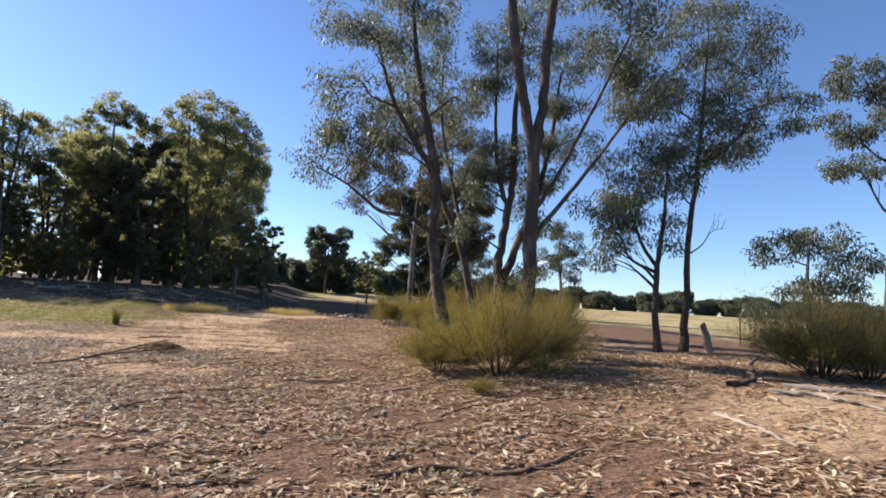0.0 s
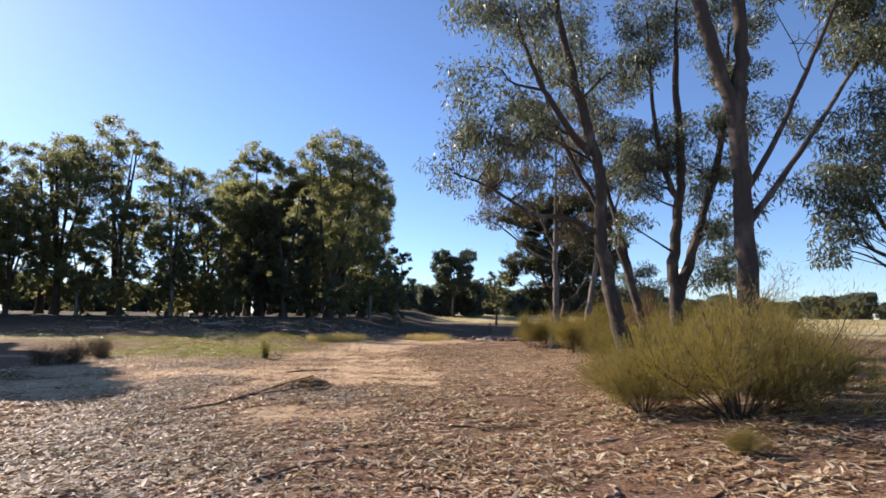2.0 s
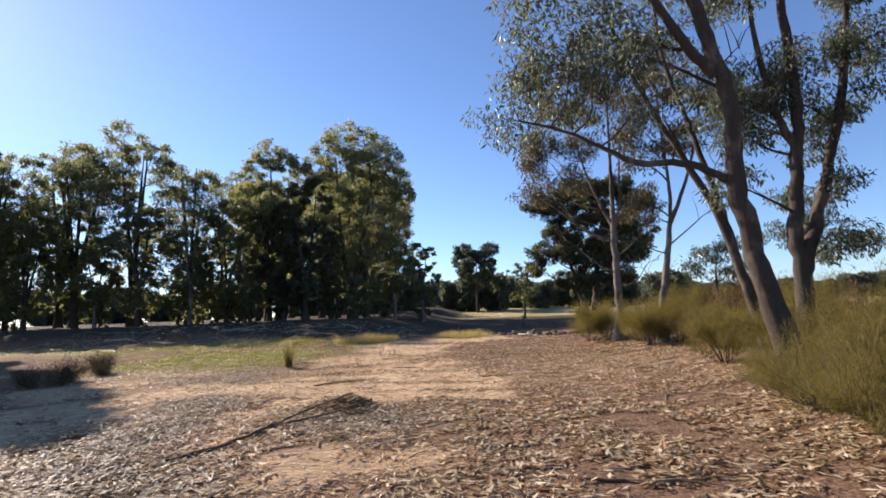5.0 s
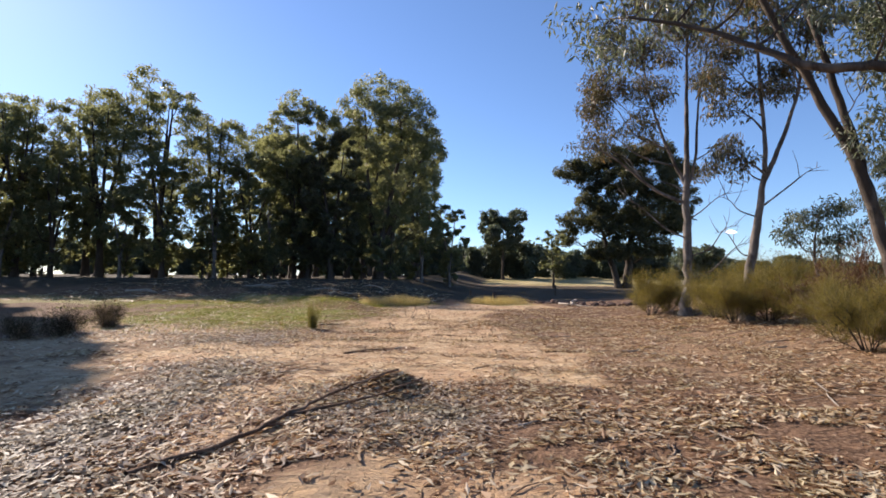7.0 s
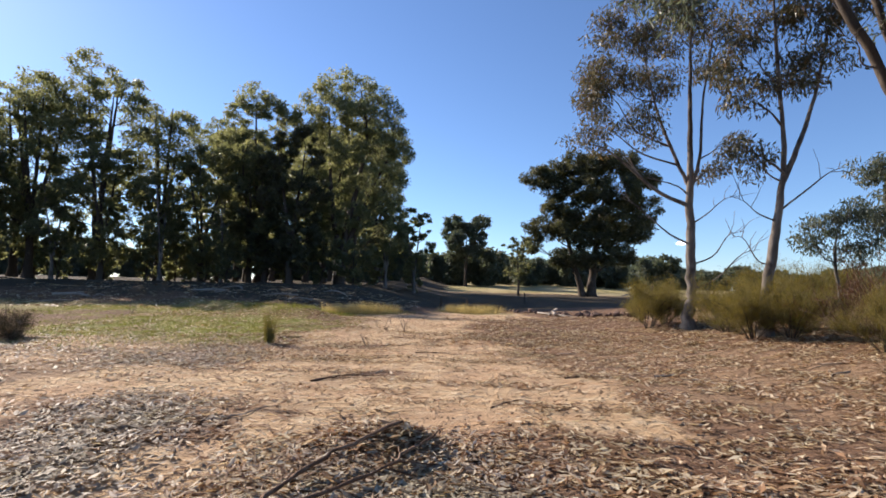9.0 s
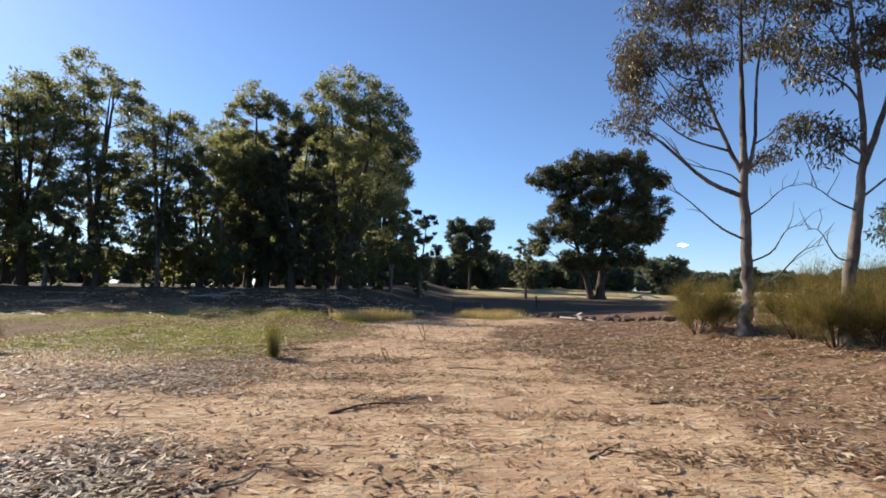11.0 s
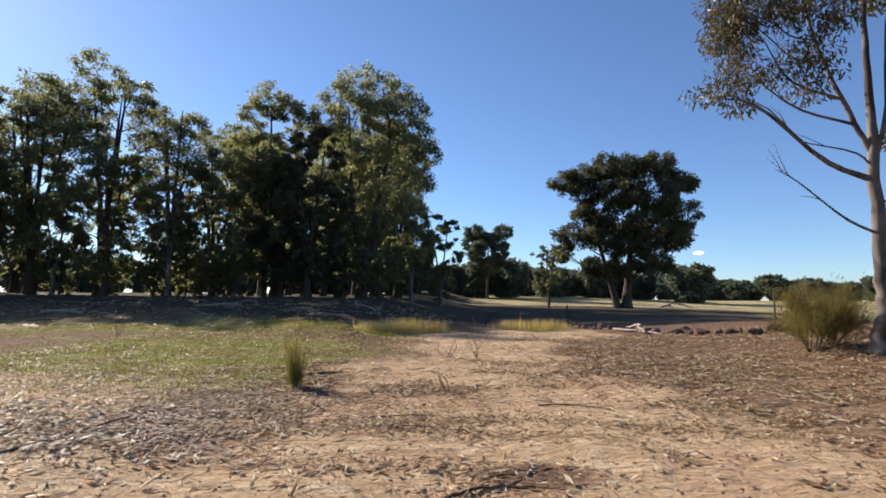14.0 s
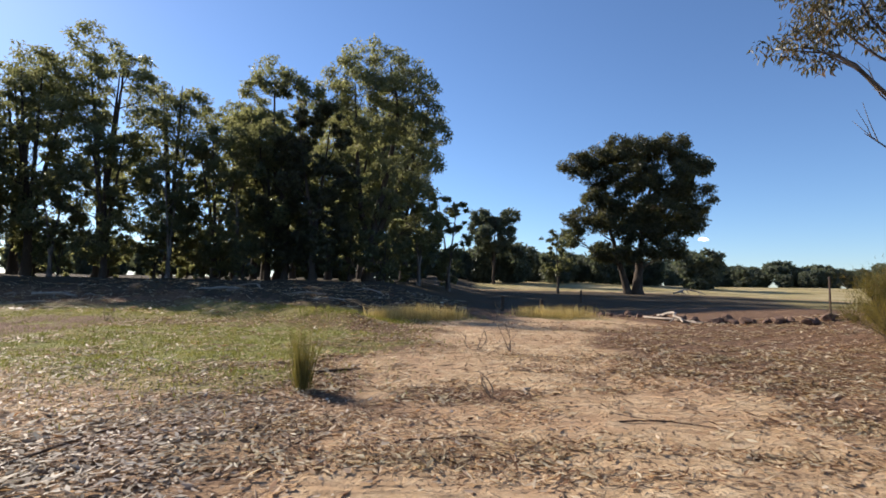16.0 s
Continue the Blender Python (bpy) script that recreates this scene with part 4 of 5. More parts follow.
near_row = [(-24 + i * 6.5 + ra.rand() * 3, 135 + ra.rand() * 35, 0.65 + 0.4 * ra.rand(), 360 * ra.rand()) for i in range(12)] + [(-30 + i * 5 + ra.rand() * 3, 190 + ra.rand() * 20, 0.7 + 0.35 * ra.rand(), 360 * ra.rand()) for i in range(16)]
right_row = [(34 + i * 4.4 + ra.rand() * 4, 205 - 0.22 * i * 4.4 + ra.rand() * 30, 0.62 + 0.4 * ra.rand(), 360 * ra.rand()) for i in range(52)]
wing_row = [(230 - i * 2.4 + ra.rand() * 4, 165 - i * 5 + ra.rand() * 8, 0.7 + 0.4 * ra.rand(), 360 * ra.rand()) for i in range(36)]
fill_row = [(58 + i * 5.5 + ra.rand() * 3, 190 - 0.2 * i * 5.5 + ra.rand() * 12, 0.45 + 0.25 * ra.rand(), 360 * ra.rand()) for i in range(26)]
back_row = [(-150 + i * 4.2 + ra.rand() * 3, 112 + ra.rand() * 20, 0.55 + 0.4 * ra.rand(), 360 * ra.rand()) for i in range(32)]
mid_row = [(18 + i * 4.6 + ra.rand() * 4, 228 - 0.22 * i * 4.6 + ra.rand() * 14, 0.5 + 0.3 * ra.rand(), 360 * ra.rand()) for i in range(50)]
planted(far_a, near_row + back_row + fill_row + mid_row[::3] + right_row[::3] + wing_row[::2])
planted(far_b, right_row[1::3] + right_row[2::3] + mid_row[1::3] + mid_row[2::3] + wing_row[1::2])

# ---- bushes ----
BROOM = "olive-yellow broom bush with fine upright shoots on leaf litter"
rb = R(51)
broom_a = bush(3.95, 8.8, 1.4, 1.8, rb, LEAF_BROOM, BROOM, n=38000, stems=24, bare=3, wood=BARK_DARK, slim=0.055)
for x, y, s, turn in ((2.9, 9.6, 0.62, 80), (5.1, 9.3, 0.7, 200), (10.5, 7.7, 0.95, 130), (11.2, 7.3, 0.9, 20), (3.1, 7.05, 0.17, 70), (3.3, 11.6, 0.55, 140)):
    copy_thing(broom_a, pose(x, y, gz(x, y), 0, 0, turn) @ Matrix.Diagonal((s, s, s, 1)))
broom_b = bush(3.55, 26.7, 0.9, 1.9, rb, LEAF_BROOM, BROOM, n=21000, stems=13, bare=4, wood=BARK_DARK, slim=0.06)
for x, y, s, turn in ((4.9, 24.1, 0.95, 150), (4.75, 22.6, 0.85, 210), (5.5, 22.2, 0.9, 300), (4.3, 27.2, 0.85, 260), (8.4, 19.6, 1.1, 100), (6.7, 23.8, 1.1, 190),
                      (7.2, 13.4, 0.9, 250), (8.0, 15.6, 1.0, 310), (5.6, 19.4, 0.8, 40), (8.2, 24.2, 1.1, 75), (7.2, 26.5, 1.1, 10), (4.4, 16.5, 0.75, 160), (3.9, 13.0, 0.62, 30), (4.9, 12.7, 0.66, 95), (5.7, 13.9, 0.8, 140), (6.9, 18.2, 0.9, 40), (5.3, 15.7, 0.8, 220)):
    copy_thing(broom_b, pose(x, y, gz(x, y), 0, 0, turn) @ Matrix.Diagonal((s, s, s, 1)))
red_a = bush(7.0, 20.7, 1.25, 2.0, rb, LEAF_RED, "red-brown dry shrub behind the broom bushes", name="dry_shrub", group="dry shrubs", n=9000, leaf_size=0.13, stems=16)
copy_thing(red_a, pose(8.3, 18.2, gz(8.3, 18.2), 0, 0, 120) @ Matrix.Diagonal((0.8, 0.8, 0.75, 1)))
low_a = bush(-13.75, 18.1, 0.42, 0.6, rb, LEAF_HEATH, "low dark-brown heath shrub on bare soil", name="heath_shrub", group="heath shrubs", n=9000, leaf_size=0.045, stems=18)
for x, y, s, turn in ((-13.55, 19.2, 1.25, 90), (-14.6, 21.9, 1.2, 200), (-13.9, 21.2, 0.7, 20)):
    copy_thing(low_a, pose(x, y, gz(x, y), 0, 0, turn) @ Matrix.Diagonal((s, s, s * 0.95, 1)))


# ---- stones, posts, wood on the ground ----
def stone(x, y, size, seed, name="field_stone", label="rough brown field stone in a low row", group="row of field stones", mat=None):
    r = R(seed)
    bm = bmesh.new()
    bmesh.ops.create_icosphere(bm, subdivisions=2, radius=1)
    squash = np.array([1.0 + 0.3 * r.rand(), 0.75 + 0.25 * r.rand(), 0.62 + 0.35 * r.rand()])
    cuts = [(Vector(r.normal(size=3)).normalized(), 0.5 + 0.25 * r.rand()) for _ in range(9)]
    for v in bm.verts:
        for way, lim in cuts:
            d = v.co.dot(way)
            if d > lim:
                v.co -= way * (d - lim)
        v.co = Vector([c * q for c, q in zip(v.co, squash)]) * size * (1 + 0.06 * r.normal())
    me = bpy.data.meshes.new(name)
    bm.to_mesh(me)
    bm.free()
    ob = part(name, me, mat or STONE)
    tagged(ob, label, "stone", group)
    ob.matrix_basis = pose(x, y, gz(x, y) + size * 0.38, 0, 0, 360 * r.rand())
    return ob


rs = R(61)
# the row bends round from the paddock side towards the gum trees
row = bend([(-0.6, 41.5, 0), (0.4, 38.6, 0), (1.3, 35.6, 0), (2.4, 33.2, 0), (3.6, 31.6, 0), (5.2, 31.0, 0), (7.0, 31.0, 0), (9.5, 31.3, 0)], 52)
for k, p in enumerate(row):
    if k in (9, 15, 33, 41):
        continue
    stone(p[0] + 0.18 * rs.normal(), p[1] + 0.25 * rs.normal(), 0.11 + 0.13 * rs.rand() ** 1.5, 100 + k)
    if k % 4 == 1:
        stone(p[0] + 0.4 * rs.normal(), p[1] + 0.4, 0.1 + 0.08 * rs.rand(), 200 + k)


def branch(points, r0, seed, label, mat=STICK, name="fallen_branch", stubs=2, lift=0.4, flat=True, group="fallen branches"):
    """A crooked dead branch on the ground: points of x, y and height over the ground, with side stubs."""
    r = R(seed)
    p = np.array([(a, b, gz(a, b) + c) for a, b, c in points])
    top = thing(name, *p[0], label, "branch", group)
    line = bend(p, 5 * len(p)) - p[0]
    n = len(line)
    rad = r0 * np.linspace(1, 0.45, n) * (1 + 0.15 * r.normal(size=n))
    line[:, 2] += rad * lift
    line[1:-1, :2] += r0 * 0.7 * r.normal(size=(n - 2, 2))
    part("stick", mesh_of("stick", *tube(line, np.maximum(rad, 0.003), 7, r, 0.25)), mat, top)
    for k in range(stubs):
        i = int(n * (0.25 + 0.6 * r.rand()))
        go = line[min(i + 2, n - 1)] - line[i]
        side = np.array([-go[1], go[0], 0]) * (1 if k % 2 else -1)
        length = np.linalg.norm(line[-1]) * (0.15 + 0.2 * r.rand())
        d = go / (np.linalg.norm(go) + 1e-6) + side / (np.linalg.norm(side) + 1e-6) * 0.8
        e = line[i] + d / np.linalg.norm(d) * length
        m = (line[i] + e) / 2 + r.normal(size=3) * 0.03 * length
        for q in (m, e):
            q[2] = gz(q[0] + p[0][0], q[1] + p[0][1]) - p[0][2] + r0 * (0.4 + 0.8 * r.rand())
        part("twig", mesh_of("twig", *tube(bend([line[i], m, e], 6), np.linspace(rad[i] * 0.6, 0.003, 6), 5)), mat, top)
    return top


BR = "crooked brown fallen branch lying on leaf litter"
PB = "bleached pale fallen branch lying on leaf litter"
branch([(1.1, 3.55, 0), (1.7, 3.75, 0.02), (2.4, 3.5, 0.01), (3.3, 3.85, 0.02)], 0.03, 1, BR)
branch([(5.5, 4.7, 0), (5.4, 4.1, 0.02), (5.2, 3.2, 0)], 0.035, 2, PB, BLEACHED)
branch([(7.0, 6.2, 0.02), (7.5, 6.3, 0.05), (7.8, 6.6, 0.22), (8.1, 6.9, 0.42)], 0.05, 3, "thick dark broken branch with one end raised", BARK_DARK, stubs=3)
branch([(7.2, 5.6, 0), (7.7, 5.1, 0.03), (7.8, 4.4, 0.01)], 0.045, 4, PB, BLEACHED)
branch([(8.0, 6.2, 0), (8.8, 5.4, 0.02), (9.4, 4.8, 0)], 0.05, 5, PB, BLEACHED, stubs=3)
branch([(8.6, 7.2, 0), (9.8, 6.7, 0.02), (11.2, 6.6, 0)], 0.05, 6, BR, stubs=3)
branch([(-4.75, 10.1, 0), (-4.36, 11.0, 0.03), (-4.2, 12.0, 0.05), (-3.95, 12.8, 0.14), (-3.4, 13.4, 0.2)], 0.028, 7, "long dark branch ending in a heap of bark and leaves", stubs=5)
branch([(-4.6, 11.4, 0), (-4.1, 12.0, 0.03), (-3.5, 12.7, 0.1), (-3.1, 13.6, 0.12)], 0.02, 8, BR, stubs=4)
branch([(-4.3, 11.0, 0), (-3.6, 11.8, 0.02), (-3.2, 12.4, 0.03)], 0.014, 9, BR)
branch([(-2.2, 5.9, 0), (-1.8, 6.6, 0.02), (-1.35, 7.2, 0)], 0.02, 11, BR, stubs=3)
branch([(2.2, 5.9, 0), (2.6, 6.2, 0.02), (3.1, 6.4, 0)], 0.016, 12, BR)
branch([(-0.4, 9.3, 0), (0.5, 9.2, 0.02), (1.5, 9.4, 0)], 0.017, 13, BR)
branch([(-0.1, 12.1, 0), (0.0, 11.7, 0.02), (0.2, 11.3, 0)], 0.012, 14, PB, BLEACHED)
branch([(2.6, 15.1, 0), (2.2, 14.0, 0.02), (1.8, 13.0, 0)], 0.014, 15, PB, BLEACHED)
branch([(-9.1, 17.6, 0), (-8.9, 18.6, 0.02), (-8.8, 19.7, 0.02), (-8.3, 20.6, 0)], 0.018, 16, "long dark fallen branch beside green grass", stubs=2)
branch([(-6.1, 19.2, 0), (-5.5, 19.3, 0.02), (-4.8, 19.2, 0)], 0.011, 17, BR, stubs=5)
branch([(-5.2, 16.8, 0), (-4.8, 17.3, 0.02), (-4.3, 17.5, 0)], 0.018, 18, "dark fallen branch on bare sandy soil", stubs=4)
branch([(-2.5, 15.3, 0), (-2.3, 15.5, 0.02), (-2.1, 15.8, 0)], 0.013, 19, "short dark stick on bare sandy soil")
branch([(-7.9, 22.9, 0), (-7.6, 23.2, 0.02), (-7.3, 23.5, 0)], 0.03, 20, BR)
branch([(-6.1, 19.7, 0), (-5.4, 19.9, 0.02), (-4.8, 19.4, 0.02)], 0.009, 21, BR, stubs=5)
branch([(-3.9, 20.6, 0), (-3.4, 20.7, 0.01), (-2.9, 20.6, 0)], 0.01, 22, BR)
branch([(-1.1, 17.7, 0), (-0.7, 17.9, 0.01), (-0.3, 17.9, 0)], 0.02, 23, BR)
branch([(2.1, 37.0, 0.05), (1.9, 35.0, 0.22), (1.4, 32.6, 0.1)], 0.075, 24, "bleached log lying along the row of stones", BLEACHED, "fallen_log", 3)
branch([(1.2, 36.0, 0.02), (1.5, 34.2, 0.08), (2.2, 32.9, 0.02)], 0.055, 25, "bleached log lying along the row of stones", BLEACHED, "fallen_log", 2)
branch([(23, 92, 0.3), (25, 92.5, 0.9), (27.5, 92, 0.4)], 0.16, 26, "bleached dead limb beneath the broad dark tree", BLEACHED, "fallen_log", 5)
branch([(-28, 40, 0.1), (-26.8, 40.2, 0.25), (-25.6, 39.9, 0.1)], 0.1, 27, "pale log on the shaded bank", BLEACHED, "fallen_log", 1)
branch([(-22, 45, 0.1), (-20.5, 45.4, 0.15), (-19.4, 45.0, 0.1)], 0.09, 28, "pale log on the shaded bank", BLEACHED, "fallen_log", 1)
rk = R(71)
for k in range(90):
    x, y = -7 + 13.5 * rk.rand(), 1 + 22 * rk.rand()
    if float(zones(x, y)[0]) < 0.35:
        continue
    a, l = 6.283 * rk.rand(), 0.35 + 0.7 * rk.rand() ** 2
    branch([(x, y, 0), (x + math.cos(a) * l / 2, y + math.sin(a) * l / 2, 0.015), (x + math.cos(a + 0.3) * l, y + math.sin(a + 0.3) * l, 0)],
           0.009 + 0.011 * rk.rand(), 300 + k, "thin dry stick lying on leaf litter", DEAD_WOOD if k % 3 else BLEACHED, "dry_stick", 1, group="dry sticks")


def sapling(x, y, seed, h, label="leafless forked dead sapling on bare soil"):
    """A small dead plant: a few forked stems."""
    r = R(seed)
    top = thing("dead_sapling", x, y, gz(x, y), label, "sapling", "dead saplings")
    for k in range(3):
        a = 6.283 * r.rand()
        tip = np.array([math.cos(a) * h * 0.5, math.sin(a) * h * 0.3, h * (0.6 + 0.4 * r.rand())])
        line = bend([(0, 0, -0.05), tip * 0.5 + r.normal(size=3) * 0.05, tip], 8)
        part("stem", mesh_of("stem", *tube(line, np.linspace(0.013, 0.005, 8), 5)), DEAD_WOOD, top)
        for j in (4, 5, 6):
            e = line[j] + np.array([r.normal() * 0.1, r.normal() * 0.1, 0.12])
            part("twig", mesh_of("twig", *tube(np.array([line[j], (line[j] + e) / 2, e]), [0.005, 0.004, 0.002], 4)), DEAD_WOOD, top)


sapling(-4.7, 25.9, 1, 0.6)
sapling(-5.4, 25.9, 2, 0.5)
sapling(-5.2, 21.8, 3, 0.3)
sapling(-16.6, 30.0, 4, 0.5, "broken dead sapling in short green grass")
sapling(-4.9, 31.5, 5, 0.7)


def tuft(x, y, w, h, n, seed, mat, label, wide=0.009):
    r = R(seed)
    at = np.stack([w * 0.5 * r.normal(size=n), w * 0.5 * r.normal(size=n), np.zeros(n)], 1)
    ax = np.stack([at[:, 0] * 0.2 / w + 0.09 * r.normal(size=n), at[:, 1] * 0.2 / w + 0.09 * r.normal(size=n), np.ones(n)], 1)
    at[:, 2] = height(at[:, 0] + x, at[:, 1] + y) - gz(x, y) - 0.02
    v, f = blades(at, ax, h * (0.3 + 0.8 * r.rand(n) ** 1.5), wide, r, 0.3)
    ob = part("grass_tuft", mesh_of("grass_tuft", v, f, False), mat)
    ob.location = (x, y, gz(x, y))
    tagged(ob, label, "grass", "grass tufts", "stuff")


tuft(-7.7, 21.75, 0.09, 0.92, 300, 1, OLIVE, "tall upright olive grass tuft beside bare soil")
for k, (x, y, w, h) in enumerate(((-7.2, 33.2, 0.5, 0.4), (-6.4, 33.6, 0.4, 0.35), (-7.9, 33.6, 0.4, 0.35), (-2.4, 36.2, 0.7, 0.35), (-1.4, 36.6, 0.6, 0.35), (-3.2, 36.4, 0.5, 0.3), (-8.6, 32.8, 0.5, 0.35))):
    tuft(x, y, w * 1.4, h * 1.6, 620, 10 + k, STRAW, "golden dry grass tuft at the shade's edge", 0.016)
for k, (x, y, h) in enumerate(((-10.4, 31.2, 0.26), (-9.3, 30.6, 0.22), (-12.4, 32.9, 0.24), (-8.2, 31.4, 0.25))):
    tuft(x, y, 1.1, h, 420, 30 + k, GRASS, "long green grass tuft along the low bank", 0.013)


def post(x, y, h, r, seed, label, mat, name="fence_post", tilt=2.0):
    rr = R(seed)
    ob = thing(name, x, y, gz(x, y), label, "post", "fence posts")
    line = np.array([(0, 0, -0.2), (0, 0, h * 0.4), (0.01, 0, h * 0.8), (0, 0.01, h)])
    part("shaft", mesh_of("shaft", *tube(line, np.array([1, 0.95, 0.9, 0.84]) * r, 8, rr, 0.12)), mat, ob)
    part("cap", mesh_of("cap", *tube(np.array([(0, 0.01, h - 0.003), (0, 0.01, h + 0.01), (0, 0.01, h + 0.012)]), [0.86 * r, 0.7 * r, 0.01], 8)), mat, ob)
    ob.rotation_euler = (radians(tilt * rr.normal()), radians(tilt * rr.normal()), 0)


def picket(x, y, h, label):
    """A steel star picket: three flanges."""
    ob = thing("star_picket", x, y, gz(x, y), label, "post", "fence posts")
    for k in range(3):
        a = k * 2.094
        bm = bmesh.new()
        bmesh.ops.create_cube(bm, size=1)
        for v in bm.verts:
            v.co = Vector(((v.co.x + 0.5) * 0.032, v.co.y * 0.006, (v.co.z + 0.5) * (h + 0.2) - 0.2))
        bm.transform(Matrix.Rotation(a, 4, "Z"))
        me = bpy.data.meshes.new("flange")
        bm.to_mesh(me)
        bm.free()
        part("flange", me, STEEL, ob)


picket(5.6, 31.9, 1.25, "rusty steel star picket beside the stones")
picket(18.9, 19.3, 1.2, "rusty steel star picket at the paddock's edge")
post(-4.1, 41.7, 0.75, 0.1, 1, "short dark timber post in the shade", BARK_DARK)
post(-2.5, 38.9, 0.65, 0.09, 2, "short dark timber post in the shade", BARK_DARK)
post(3.5, 60, 1.1, 0.09, 3, "dark timber post in the shade", BARK_DARK)


def stump(x, y, h, r, lean, seed, label):
    """A broken leaning stem with a jagged top."""
    rr = R(seed)
    ob = thing("tree_stump", x, y, gz(x, y), label, "stump", "stumps")
    line = bend([(0, 0, -0.15), (lean * 0.4, 0, h * 0.5), (lean, 0.02, h)], 9)
    v, f = tube(line, r * np.linspace(1.25, 0.85, 9), 9, rr, 0.2)
    v[-9:, 2] += h * 0.14 * rr.rand(9)
    part("trunk", mesh_of("trunk", v, f), DEAD_WOOD, ob)
    tip = np.vstack([line[-1] - (0, 0, 0.03), line[-1] + (0.01, 0, 0.05), line[-1] + (0.01, 0, 0.09)])
    part("splinter", mesh_of("splinter", *tube(tip, [0.8 * r, 0.5 * r, 0.1 * r], 7, rr, 0.3)), DEAD_WOOD, ob)


stump(12.75, 13.7, 0.85, 0.11, -0.25, 40, "broken leaning stump beside a thin gum tree")
# pale far objects at the tree line
for k, (x, y, s) in enumerate(((14, 150, 0.4), (15.5, 151, 0.3), (44, 170, 0.35), (33, 160, 0.3))):
    stone(x, y, s, 400 + k, "pale_boulder", "pale boulder at the far tree line", "pale boulders", PALE)

# dead limbs and stones on the shaded bank
rl = R(91)
for k in range(16):
    x, y, a, l = -30 + 22 * rl.rand(), 35 + 14 * rl.rand(), 6.283 * rl.rand(), 0.8 + 1.6 * rl.rand()
    branch([(x, y, 0.02), (x + math.cos(a) * l / 2, y + math.sin(a) * l / 2, 0.12), (x + math.cos(a + 0.4) * l, y + math.sin(a + 0.4) * l, 0.03)],
           0.03 + 0.04 * rl.rand(), 500 + k, "grey dead limb lying on the shaded bank", BLEACHED if k % 2 else DEAD_WOOD, "fallen_branch", 2)


# ---- a small white cloud low over the far trees ----
def cloud():
    n = Nodes("cloud_white_glow")
    glow = n.add("BsdfTranslucent", Color=(0.95, 0.96, 1.0, 1))
    both = n.add("MixShader", Fac=0.6)
    n.finish(n.ramp(n.noise(n.coords(), 0.02), (0.3, (0.86, 0.88, 0.92)), (0.7, (0.93, 0.95, 0.98))), 1.0, 0.0)
    # emission stands in for sunlight scattered through the cloud
    n.bsdf.inputs["Emission Color"].default_value = (0.9, 0.95, 1.0, 1)
    n.bsdf.inputs["Emission Strength"].default_value = 0.9
    n.link(n.bsdf.outputs[0], both.inputs[1])
    n.link(glow.outputs[0], both.inputs[2])
    n.link(both.outputs[0], n.out.inputs["Surface"])
    r = R(95)
    bm = bmesh.new()
    for k in range(9):
        m = Matrix.Translation((-18 + 4.5 * k, 4 * r.normal(), 4 * math.sin(k * 0.39) + 2.5 * r.normal())) @ Matrix.Diagonal((8 + 3 * r.rand(), 9, 5 + 6 * math.sin(0.2 + k * 0.33), 1))
        bmesh.ops.create_icosphere(bm, subdivisions=3, radius=1, matrix=m)
    for v in bm.verts:
        v.co += noise.noise_vector(v.co * 0.07) * 4
    me = bpy.data.meshes.new("cloud")
    bm.to_mesh(me)
    bm.free()
    me.polygons.foreach_set("use_smooth", [True] * len(me.polygons))
    ob = part("cloud", me, n.mat)
    ob.matrix_basis = pose(930, 2212, 222, 0, 0, -24) @ Matrix.Diagonal((0.72, 0.72, 0.6, 1))
    tagged(ob, "small white cloud low in the blue sky", "cloud", kind="structure")


cloud()


# ---- leaf litter, grass, crumbs ----
def scatter(n, box, keep, seed):
    """About n places in the box (x0, x1, y0, y1), kept by a chance given by keep(x, y)."""
    r = R(seed)
    xs, ys = [], []
    for _ in range(8):
        x, y = box[0] + (box[1] - box[0]) * r.rand(n), box[2] + (box[3] - box[2]) * r.rand(n)
        ok = r.rand(n) < keep(x, y)
        xs.append(x[ok])
        ys.append(y[ok])
        if sum(map(len, xs)) >= n:
            break
    return np.concatenate(xs)[:n], np.concatenate(ys)[:n], r


def flat_leaves(x, y, length, slim, r, raised=0.02):
    n = len(x)
    a = 6.283 * r.rand(n)
    pitch = 0.16 * r.normal(size=n)
    axis = np.stack([np.cos(a), np.sin(a), pitch], 1)
    side = np.stack([-np.sin(a), np.cos(a), 0.22 * r.normal(size=n)], 1)
    up = np.cross(axis, side)
    at = np.stack([x, y, height(x, y) + 0.004 + raised * r.rand(n) + np.abs(pitch) * length * 0.5], 1)
    ln, w = length[:, None], (length * slim)[:, None]
    curl = (0.1 * r.normal(size=n))[:, None] * ln
    v = np.stack([at - axis * ln * 0.5, at + side * w * 0.5 + up * curl * 0.4, at + axis * ln * 0.5 + side * w * 0.4 * r.normal(size=(n, 1)), at - side * w * 0.5 + up * curl * 0.4], 1)
    return v.reshape(-1, 3), np.arange(4 * n).reshape(n, 4)


def litter_keep(x, y):
    clumpy = 0.48 + 0.55 * waves(x, y, 1.7, 21) + 0.45 * waves(x, y, 0.6, 22) + 0.3 * waves(x * 0.6, y, 3.1, 25)
    drift = 0.35 * smooth(0.45, 1.0, waves(x * 0.35, y, 1.5, 23)) + 0.3 * smooth(0.6, 1.1, waves(x * 0.6, y, 0.7, 24))
    return np.clip(zones(x, y)[0] ** 1.6 * clumpy + 0.006 + 0.8 * drift * (1 - 0.6 * zones(x, y)[1]), 0, 1)


def litter_fade(x, y):
    """The litter thins out away from the gum trees."""
    return litter_keep(x, y) * smooth(-6, 0, y) * smooth(-17, -9, x) * smooth(18, 11, x)


def stuff(name, v, f, mat, label, category):
    tagged(part(name, mesh_of(name, v, f, False), mat), label, category, kind="stuff")


